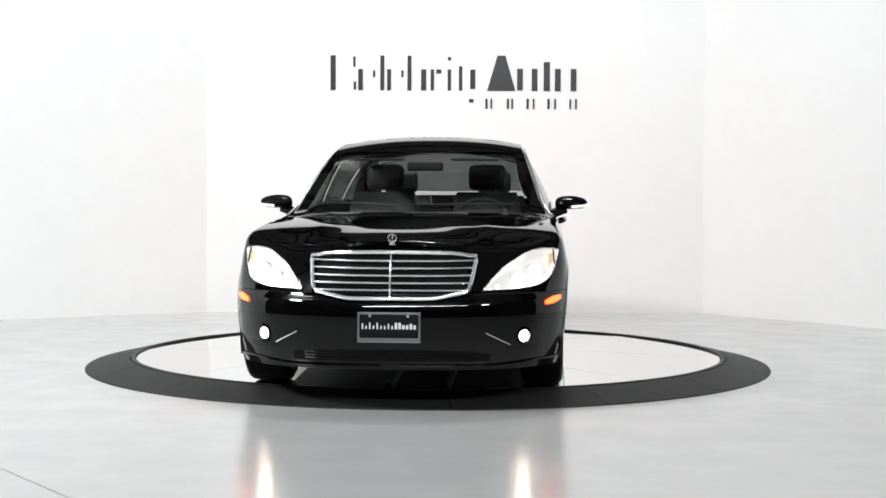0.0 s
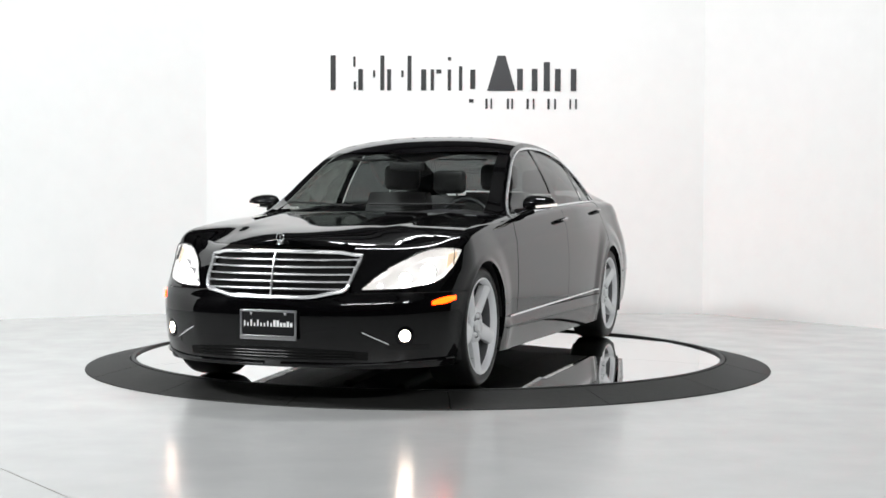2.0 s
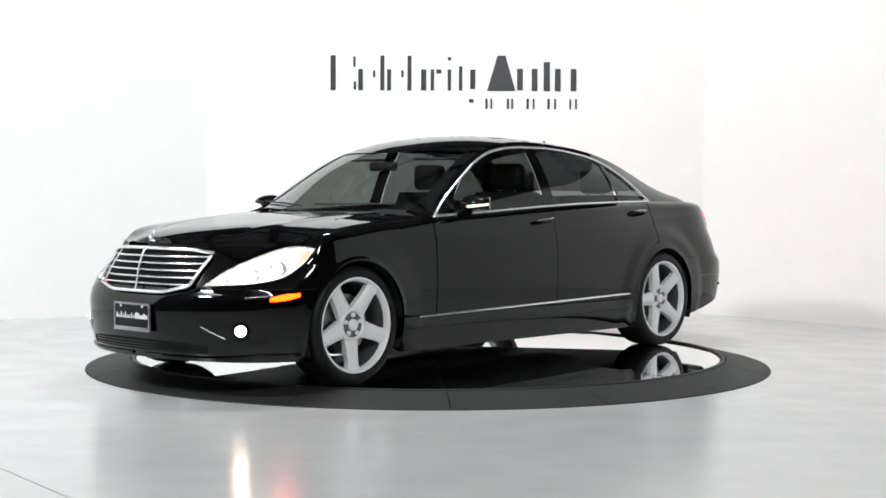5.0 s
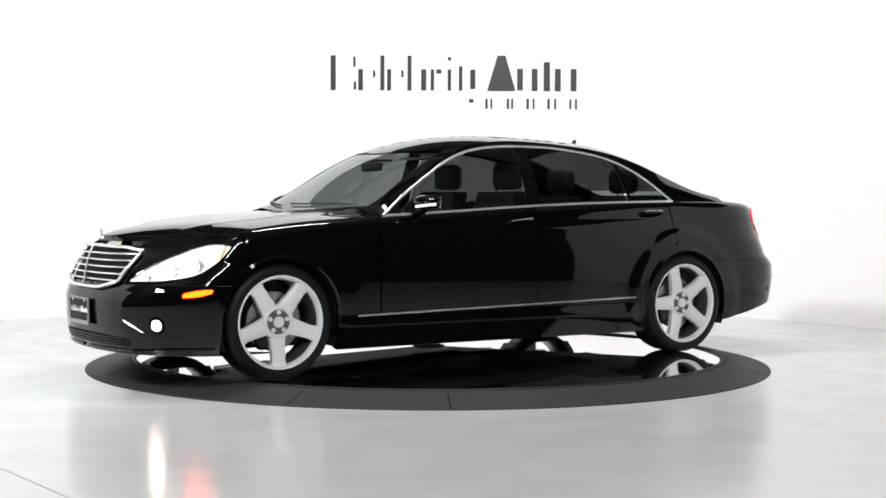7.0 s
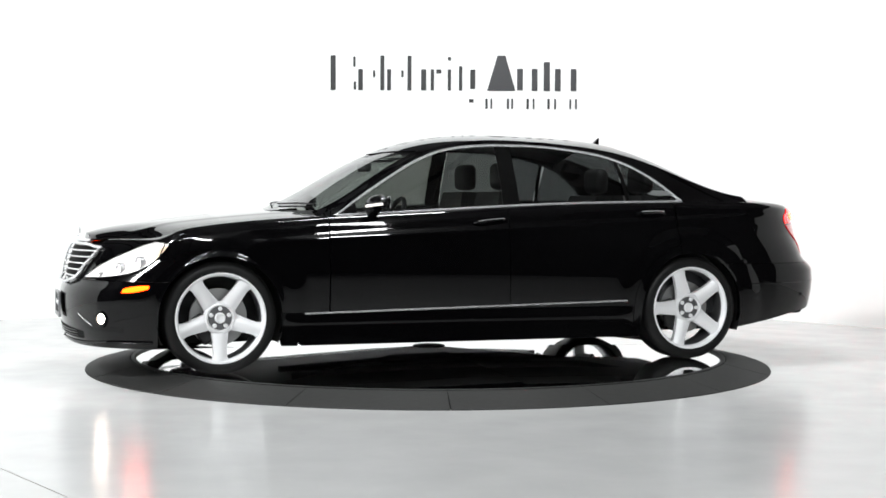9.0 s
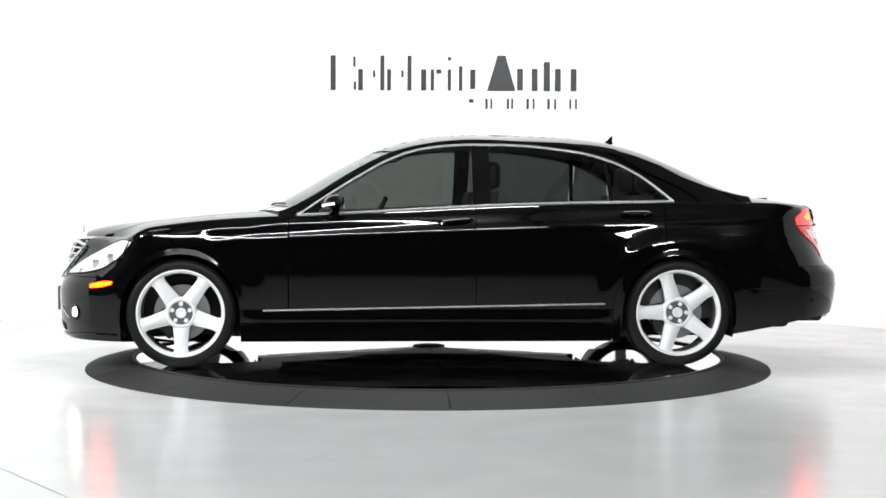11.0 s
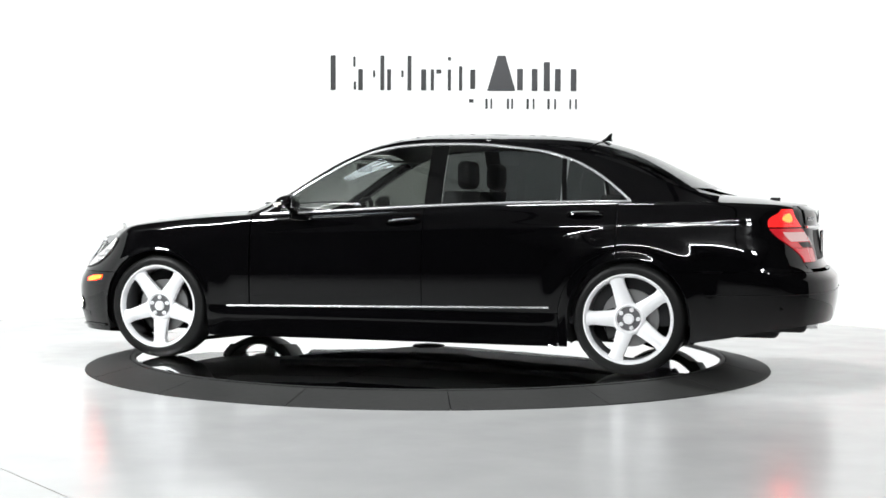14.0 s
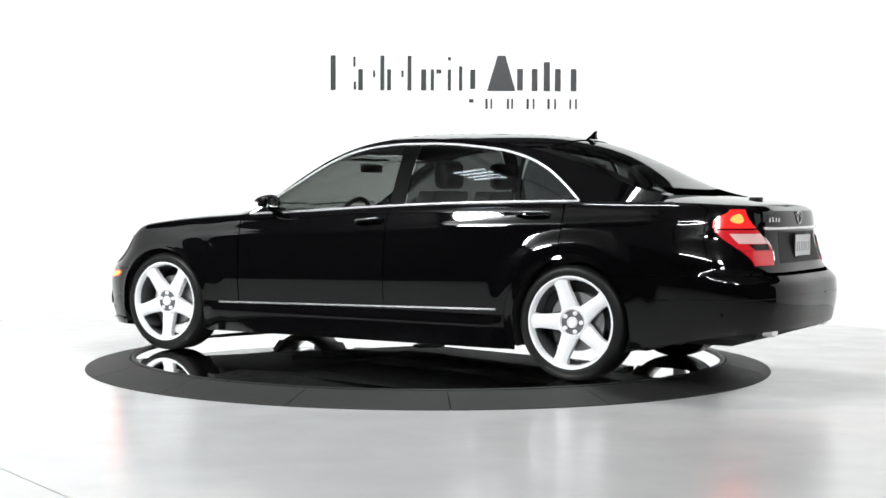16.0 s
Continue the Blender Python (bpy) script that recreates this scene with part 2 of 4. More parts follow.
for k, (x0, y0, x1, y1) in enumerate(((-7.2, 1.6, 7.0, 1.6), (-7.2, 3.6, 7.0, 3.6), (-7.2, -0.9, 7.0, -0.9), (-2.4, -16, -2.4, 5.2), (2.2, -16, 2.2, 5.2))):
    bm = bmesh.new()
    zz = 5.30 if k < 3 else 5.46
    dx, dy = (0, 0.13) if k < 3 else (0.10, 0)
    add_box(bm, x0 - dx, x1 + dx, y0 - dy, y1 + dy, zz, zz + 0.03)
    add_box(bm, x0 - dx * 0.1, x1 + dx * 0.1, y0 - dy * 0.1, y1 + dy * 0.1, zz + 0.03, 5.596)
    tagged(mesh_object("trim_beam", bm, DARK, smooth=False), "dark steel roof beam under the grey ceiling", "beam", kind="structure")

floor = tagged(mesh_object("floor", add_box(bmesh.new(), -7.8, 7.8, -16.2, 5.4, -0.2, 0), FLOOR, smooth=False),
               "glossy light grey epoxy floor", "floor", kind="structure")
joint = bmesh.new()
add_tube(joint, [(-3.2, -2.1, 0.0), (-1.79, -3.999, 0.0), (-0.9, -5.2, 0.0)], 0.0036, 6)
tagged(mesh_object("floor_trim", joint, JOINT), "fine saw-cut joint line in the epoxy floor", "floor joint", kind="structure")


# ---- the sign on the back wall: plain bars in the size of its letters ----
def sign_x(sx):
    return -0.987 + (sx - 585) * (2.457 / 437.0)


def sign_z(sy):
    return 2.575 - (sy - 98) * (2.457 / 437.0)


sign = tagged(new("wall_sign"), "large black flat sign bars mounted on the white wall", "sign")
sign.location = (0, 4.29, 0)


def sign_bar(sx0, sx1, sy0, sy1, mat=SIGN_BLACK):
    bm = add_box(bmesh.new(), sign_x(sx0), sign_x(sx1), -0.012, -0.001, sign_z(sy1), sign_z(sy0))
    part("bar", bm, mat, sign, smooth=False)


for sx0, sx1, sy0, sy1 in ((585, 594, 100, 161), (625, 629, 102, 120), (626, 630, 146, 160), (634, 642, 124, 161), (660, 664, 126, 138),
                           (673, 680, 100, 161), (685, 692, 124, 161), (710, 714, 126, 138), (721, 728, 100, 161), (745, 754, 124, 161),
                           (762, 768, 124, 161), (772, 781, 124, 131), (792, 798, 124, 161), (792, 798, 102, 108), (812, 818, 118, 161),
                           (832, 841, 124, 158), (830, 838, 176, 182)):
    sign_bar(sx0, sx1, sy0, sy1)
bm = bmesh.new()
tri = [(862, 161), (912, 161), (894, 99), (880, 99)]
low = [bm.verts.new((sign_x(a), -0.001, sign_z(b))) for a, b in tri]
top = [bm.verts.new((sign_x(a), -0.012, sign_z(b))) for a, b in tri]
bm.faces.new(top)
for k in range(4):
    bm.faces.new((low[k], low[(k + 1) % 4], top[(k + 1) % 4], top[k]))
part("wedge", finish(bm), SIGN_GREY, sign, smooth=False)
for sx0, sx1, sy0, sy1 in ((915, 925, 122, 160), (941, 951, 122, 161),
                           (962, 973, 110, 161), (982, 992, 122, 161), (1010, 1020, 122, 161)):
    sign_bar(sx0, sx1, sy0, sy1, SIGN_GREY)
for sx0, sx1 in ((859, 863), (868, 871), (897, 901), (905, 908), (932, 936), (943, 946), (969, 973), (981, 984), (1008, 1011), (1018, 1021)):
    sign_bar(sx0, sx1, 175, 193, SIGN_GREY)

# ---- turntable ----
DISC_Z = 0.067
ramp = tagged(new("turntable_ramp"), "dark charcoal rubber ramp ring round the turntable", "ramp")
SEG = 16
for k in range(SEG):
    bm = bmesh.new()
    a0, a1 = 2 * math.pi * (k + 0.13) / SEG + 0.0012, 2 * math.pi * (k + 1.13) / SEG - 0.0012
    prof = [(2.334, 0.0), (2.332, 0.006), (2.30, 0.012), (2.06, 0.066), (2.045, 0.068), (2.04, 0.064), (2.04, 0.0)]
    n = 14
    rows = [[bm.verts.new((r * math.cos(lerp(a0, a1, i / n)), r * math.sin(lerp(a0, a1, i / n)), h)) for r, h in prof] for i in range(n + 1)]
    for i in range(n):
        for j in range(len(prof) - 1):
            bm.faces.new((rows[i][j], rows[i + 1][j], rows[i + 1][j + 1], rows[i][j + 1]))
    bm.faces.new(rows[0])
    bm.faces.new(rows[-1][::-1])
    part("segment", finish(bm), RUBBER_RING, ramp, angle=25)
bm = add_spin(bmesh.new(), [(2.034, 0.0), (2.034, 0.071), (2.028, 0.074), (2.010, 0.074), (2.006, 0.071), (2.006, 0.0)], 128, "z")
part("inner_lip", finish(bm), RUBBER_EDGE, ramp, "black rubber inner lip")

disc = tagged(new("turntable"), "mirror-polished round turntable plate under the car", "turntable")
for k in range(8):
    bm = bmesh.new()
    a0, a1 = 2 * math.pi * k / 8, 2 * math.pi * (k + 1) / 8
    n = 16

    def sector(s, t):
        r = lerp(0.09, 2.0, t)
        gap = 0.0015 / r
        a = lerp(a0 + gap, a1 - gap, s)
        # flat plates that fall from the hub to the rim
        return (r * math.cos(a), r * math.sin(a), 0.1145 - 0.0268 * r * math.cos(a - (a0 + a1) / 2) / 0.974)

    def sector_low(s, t):
        x, y, z = sector(s, t)
        return (x, y, z - 0.03)
    add_grid(bm, sector, n, 4, sector_low)
    part("plate", finish(bm), MIRROR_STEEL, disc, smooth=False)
part("base_plate", finish(add_spin(bmesh.new(), [(0.0, 0.085), (2.003, 0.035), (2.003, 0.0)], 96, "z")), BLACK_MATT, disc)
part("hub_cap", finish(add_spin(bmesh.new(), [(0.0, 0.119), (0.10, 0.119), (0.112, 0.116), (0.113, 0.105)], 48, "z")), BLACK_MATT, disc, "black round hub cap")

# ---- the car: one skin, cut into panels. x forward, y left, z up, wheels on z = 0 ----
car = tagged(new("car"), "black long-wheelbase luxury saloon with lit lamps on a turntable", "car")
WB, HUB_Z, HUB_Y, TYRE_R = 1.5825, 0.345, 0.905, 0.345
ARCH_R = 0.372
XA, XB = 1.75, -1.95


def front_power(z):
    """How square the nose's corners are: fuller in the bumper than at the bonnet."""
    return 2.12 + 0.33 * min(1, max(0, (0.70 - z) / 0.18))


def rear_power(z):
    """How square the tail's corners are: fuller in the bumper than at the boot lid."""
    return 3.3 - 0.5 * min(1, max(0, (z - 0.62) / 0.22))


nose_x = curve_of((0.12, 2.385), (0.17, 2.415), (0.22, 2.435), (0.32, 2.452), (0.45, 2.458), (0.52, 2.44), (0.56, 2.42), (0.65, 2.405), (0.75, 2.375), (0.80, 2.35), (0.84, 2.31), (0.9, 2.2))
tail_x = curve_of((0.2, -2.66), (0.28, -2.735), (0.36, -2.77), (0.5, -2.79), (0.58, -2.785), (0.63, -2.745), (0.67, -2.70), (0.72, -2.685), (0.85, -2.66), (0.95, -2.655), (1.02, -2.645), (1.05, -2.61))
half_plan = smooth_of(4, (1.75, 0.922), (1.2, 0.922), (0.8, 0.918), (0.0, 0.925), (-0.8, 0.932), (-1.6, 0.925), (-1.95, 0.904))


def half_w(x):
    """Half the width at x, running straight where the tail's curve begins."""
    d = max(0.0, x - XB)
    return half_plan(XB + d - 0.3 * (1 - math.exp(-d / 0.3)))


def side_prof(z):
    """The flank's bulge: widest below the middle, drawn in towards sill and belt."""
    d = (z - 0.60) / (0.47 if z > 0.60 else 0.43)
    return 1.0 - (0.088 if z > 0.60 else 0.045) * abs(d) ** 2.2


edge_z = smooth_of(8, (2.36, 0.812), (2.28, 0.813), (2.2, 0.820), (2.1, 0.833), (1.9, 0.866), (1.75, 0.889), (1.4, 0.930), (1.1, 0.951), (0.86, 0.962), (0.44, 0.982), (0.07, 1.005), (-0.3, 1.023),
                    (-1.0, 1.048), (-1.5, 1.057), (-1.95, 1.057), (-2.3, 1.050), (-2.62, 1.034))
edge_round = curve_of((2.2, 0.05), (1.2, 0.06), (0.86, 0.035), (-1.5, 0.035), (-1.9, 0.05), (-2.4, 0.05))


def ease(a, b, t):
    t = min(1, max(0, (t - a) / (b - a)))
    return t * t * (3 - 2 * t)


def u_side(x):
    return 1 + (XA - x) / (XA - XB)


def top_z(u):
    """The height of the flank's upper edge."""
    if u < 1:
        return edge_z(XA + (2.36 - XA) * max(math.cos(radians(90 * max(u, 0))), 0) ** (2 / front_power(1)))
    if u > 2:
        return edge_z(XB + (-2.62 - XB) * max(math.sin(radians(90 * min(u - 2, 1))), 0) ** (2 / rear_power(1)))
    return edge_z(lerp(XA, XB, u - 1))


def skin(u, z):
    """The body's flank: u runs from the nose (0) along the side (1 to 2) to the tail (3)."""
    zt = top_z(u)
    p = side_prof(z)
    if u < 1:
        f = radians(90 * max(u, 0))
        n = 2 / front_power(z)
        x = XA + (nose_x(z) - XA) * max(math.cos(f), 0) ** n
        y = half_w(XA) * p * max(math.sin(f), 0) ** n
    elif u > 2:
        f = radians(90 * min(u - 2, 1))
        n = 2 / rear_power(z)
        x = XB + (tail_x(z) - XB) * max(math.sin(f), 0) ** n
        y = half_w(XB) * p * max(math.cos(f), 0) ** n
    else:
        x = lerp(XA, XB, u - 1)
        y = half_w(x) * p
    if u < 1:
        # the lamps' faces lean back towards the wings
        x -= 0.17 * max(0, z - 0.57) / 0.24 * ease(0.10, 0.48, u) * (1 - ease(0.48, 1.0, u))
    # flared wheel arches
    for wx in (WB, -WB):
        r = math.hypot(x - wx, z - HUB_Z)
        if r > ARCH_R - 0.02 and abs(y) > 0.6:
            # a broad blister with a raised lip round the opening
            y += (0.016 if wx < 0 else 0.012) * (1 - ease(0.455 if wx < 0 else 0.40, 0.575, r)) + 0.008 * math.exp(-((r - ARCH_R) / 0.022) ** 2)
    # the shoulder draws in towards the tail, the skirt stands out under the strip
    if abs(y) > 0.5:
        y -= 0.030 * ease(0.70, 1.02, z) * ease(-0.6, -1.7, x)
        y += 0.020 * ease(0.372, 0.30, z) * ease(1.22, 1.12, x) * ease(-1.16, -1.06, x)
    # feature line that rises to the tail
    if abs(y) > 0.5:
        zl = 0.80 + 0.045 * (1.3 - x)
        y += 0.005 * math.exp(-((z - zl) / 0.024) ** 2) * ease(1.5, 1.1, x) * ease(-2.45, -2.2, x)
    # rounded shoulder
    rr = edge_round(x)
    d = z - (zt - rr)
    if d > 0:
        drop = rr * (1 - math.sqrt(max(0.0, 1 - min(1, d / rr) ** 2))) * 0.9
        kf, kr = ease(0.85, 0.0, u), ease(2.15, 2.9, u)
        x += drop * (kr - kf)
        y = max(0.0, y - drop * (1 - kf) * (1 - kr))
    return Vector((x, y, z))


def u_of_x(x, z=0.5):
    if x > XA:
        return math.degrees(math.acos(min(1, ((x - XA) / (nose_x(z) - XA)) ** (front_power(z) / 2)))) / 90
    if x < XB:
        return 2 + math.degrees(math.asin(min(1, ((x - XB) / (tail_x(z) - XB)) ** (rear_power(z) / 2)))) / 90
    return u_side(x)


def u_front(y, z=0.5):
    return math.degrees(math.asin(min(1, (abs(y) / (half_w(XA) * side_prof(z))) ** (front_power(z) / 2)))) / 90


def u_rear(y, z=0.5):
    return 2 + math.degrees(math.acos(min(1, (abs(y) / (half_w(XB) * side_prof(z))) ** (rear_power(z) / 2)))) / 90


def flip(v, s):
    return Vector((v[0], v[1] * s, v[2]))


def skin_off(u, z, out, s=1):
    """A point of the flank moved outwards (or, below zero, inwards) along the skin's normal."""
    e = 0.004
    p = skin(u, z)
    a = skin(min(u + e, 3), z) - skin(max(u - e, 0), z)
    b = skin(u, z + e) - skin(u, z - e)
    n = b.cross(a)
    n = n.normalized() if n.length > 1e-9 else Vector((1, 0, 0))
    if (u < 0.5 and n.x < 0) or (0.5 <= u <= 2.5 and n.y < 0) or (u > 2.5 and n.x > 0):
        n = -n
    return flip(p + n * out, s)


def flank_sheet(bm, dom, nu, nv, s=1, lip=0.012, out=0.0, free=None):
    """A panel of the flank; dom(a, b) gives its (u, z), free(u, z) is true in an opening."""
    add_grid(bm, lambda a, b: skin_off(*dom(a, b), out, s), nu, nv,
             (lambda a, b: skin_off(*dom(a, b), out - lip, s)) if lip else None,
             (lambda a, b: free(*dom(a, b))) if free else None)
    return bm


def arch_low(x, sill):
    """The lower edge of the flank at x: the sill, or the wheel opening over it."""
    z = sill
    for wx in (WB, -WB):
        d = abs(x - wx)
        if d < ARCH_R:
            z = max(z, HUB_Z + math.sqrt(ARCH_R ** 2 - d * d))
    return z


bonnet_z = smooth_of(5, (2.36, 0.815), (2.33, 0.830), (2.30, 0.842), (2.23, 0.864), (2.13, 0.882), (2.03, 0.898), (1.82, 0.923), (1.62, 0.944), (1.41, 0.965), (1.21, 0.983), (1.1, 0.991), (0.9, 1.0))
boot_z = smooth_of(2, (-1.9, 1.112), (-2.0, 1.108), (-2.15, 1.098), (-2.49, 1.058), (-2.6, 1.042))


def deck_z(x):
    return bonnet_z(x) if x > 0 else boot_z(x)


def deck(u, p):
    """Bonnet and boot: p = 0 at the flank's edge, 1 at the centre line, below zero mirrored."""
    e = skin(u, top_z(u))
    a = min(1, abs(p))
    zc = max(deck_z(e.x), e.z)
    z = e.z + (zc - e.z) * (1 - (1 - a) ** 2.9)
    if e.x > 0.8:
        ridge = 0.42 + 0.10 * (2.2 - e.x)
        z += 0.005 * math.exp(-((abs(e.y * (1 - a)) - ridge) / 0.045) ** 2) * min(1, max(0, (2.25 - e.x) / 0.3))
    return Vector((e.x, e.y * (1 - a) * (1 if p >= 0 else -1), z))


# greenhouse: belt, side edge, roof line
rail_z = smooth_of(9, (1.0, 0.965), (0.9, 0.985), (0.66, 1.125), (0.47, 1.240), (0.28, 1.349), (0.1, 1.415), (-0.08, 1.444), (-0.45, 1.457), (-0.8, 1.435), (-1.0, 1.412), (-1.2, 1.377), (-1.4, 1.322), (-1.6, 1.247), (-1.8, 1.172), (-2.0, 1.112), (-2.12, 1.092))
rail_y = smooth_of(6, (1.0, 0.79), (0.9, 0.785), (0.66, 0.735), (0.47, 0.695), (0.28, 0.658), (0.1, 0.632), (-0.45, 0.61), (-1.0, 0.605), (-1.4, 0.612), (-1.8, 0.64), (-2.12, 0.68))
roof_z = smooth_of(10, (1.14, 0.985), (1.0, 1.047), (0.8, 1.163), (0.6, 1.272), (0.4, 1.374), (0.2, 1.455), (0.0, 1.491), (-0.19, 1.506), (-0.39, 1.514), (-0.59, 1.512), (-0.78, 1.507), (-0.98, 1.494), (-1.17, 1.472), (-1.36, 1.445), (-1.55, 1.379), (-1.75, 1.286), (-1.94, 1.194), (-2.07, 1.133), (-2.15, 1.099))
glass_top = curve_of((0.86, 0.958), (0.66, 1.093), (0.47, 1.211), (0.28, 1.317), (0.10, 1.383), (-0.08, 1.412), (-0.27, 1.423), (-0.45, 1.423), (-0.63, 1.416), (-0.81, 1.398), (-0.99, 1.373), (-1.17, 1.323), (-1.35, 1.234), (-1.46, 1.155), (-1.57, 1.062))


def belt(x):
    return skin(u_of_x(x), top_z(u_of_x(x)))


def house_side(x, z):
    """The greenhouse's flank at x and height z."""
    b = belt(x)
    cz, cy = max(rail_z(x), b.z + 0.004), rail_y(x)
    t = (z - b.z) / (cz - b.z)
    t = min(max(t, 0), 1)
    y = lerp(b.y, cy, t) + (0.02 - 0.014 * ease(-1.35, -1.75, x)) * math.sin(math.pi * t) * min(1, (cz - b.z) / 0.3)
    return Vector((x, y, lerp(b.z, cz, t)))


def house_top(x, p):
    """Roof and screens: p = 0 at the rail, 1 at the centre line, below zero mirrored."""
    a = min(1, abs(p))
    cz, cy = max(rail_z(x), belt(x).z + 0.004), rail_y(x)
    zc = max(roof_z(x), cz)
    return Vector((x, cy * (1 - a) * (1 if p >= 0 else -1), cz + (zc - cz) * (1 - (1 - a) ** 2.3)))


def in_y(v, d):
    """Moves a point of the greenhouse inwards."""
    return Vector((v.x, v.y - math.copysign(d, v.y), v.z - d * 0.3))


screen_low = lambda p: 1.12 - 0.24 * (1 - abs(p)) ** 2.0
screen_top = lambda p: 0.40 - 0.19 * (1 - abs(p)) ** 1.6
rear_top = lambda p: -1.29 + 0.06 * (1 - abs(p)) ** 2
rear_low = lambda p: -2.05 + 0.16 * (1 - abs(p)) ** 2.2
PILLAR = 0.11

# bonnet
bm = bmesh.new()


def bonnet(a, b):
    p = lerp(-0.92, 0.92, b)
    x1 = 1.16 - 0.20 * abs(p) ** 2
    u1 = u_side(x1)
    u = lerp(0.0, u1, a ** 1.3)
    return deck(u, (1 - abs(p)) * (1 if p >= 0 else -1))


add_grid(bm, bonnet, 60, 48, lambda a, b: bonnet(a, b) - Vector((0, 0, 0.012)))
part("bonnet", finish(bm), PAINT, car)

# boot lid top
bm = bmesh.new()


def boot_top(a, b):
    p = lerp(-0.86, 0.86, b)
    x0 = -2.03 + 0.12 * abs(p) ** 2
    u = lerp(u_of_x(x0, 1.0), 3.0, a)
    return deck(u, (1 - abs(p)) * (1 if p >= 0 else -1))


add_grid(bm, boot_top, 40, 40, lambda a, b: boot_top(a, b) - Vector((0, 0, 0.012)))
add_grid(bm, lambda a, b: skin_off(lerp(u_rear(0.60, 0.8), 3, a), lerp(0.655, top_z(3), b), 0.001, 1), 14, 14)
add_grid(bm, lambda a, b: skin_off(lerp(u_rear(0.60, 0.8), 3, a), lerp(0.655, top_z(3), b), 0.001, -1), 14, 14)
boot = part("boot_lid", finish(bm), PAINT, car)

# roof with its pillars
bm = bmesh.new()
for s in (1, -1):
    add_grid(bm, lambda a, b: flip(house_top(lerp(screen_top(lerp(PILLAR, 1, b)), rear_top(lerp(PILLAR, 1, b)), a), lerp(PILLAR, 1, b)), s), 40, 16)
    add_grid(bm, lambda a, b: flip(house_top(lerp(0.98, -2.10, a), PILLAR * b), s), 90, 4)
    add_grid(bm, lambda a, b: flip(house_side(lerp(0.98, -1.56, a), lerp(max(glass_top(lerp(0.98, -1.56, a)), belt(lerp(0.98, -1.56, a)).z), 2, b) if b == 0 else
             lerp(max(glass_top(lerp(0.98, -1.56, a)), belt(lerp(0.98, -1.56, a)).z), max(rail_z(lerp(0.98, -1.56, a)), belt(lerp(0.98, -1.56, a)).z + 0.004), b)), s), 90, 5)
part("roof", finish(bm), PAINT, car)

lamp_hi = curve_of((0, 0.592), (0.12, 0.66), (0.3, 0.735), (0.5, 0.785), (0.68, 0.800), (0.85, 0.800), (1, 0.792))
lamp_lo = curve_of((0, 0.578), (0.3, 0.585), (0.55, 0.602), (0.72, 0.628), (0.86, 0.69), (1, 0.778))
LAMP_U0, LAMP_U1 = u_front(0.475, 0.62), u_of_x(1.93, 0.75)


def in_lamp(u, z):
    t = (u - LAMP_U0) / (LAMP_U1 - LAMP_U0)
    return 0 < t < 1 and lamp_lo(t) < z < min(lamp_hi(t), top_z(u) - 0.002)


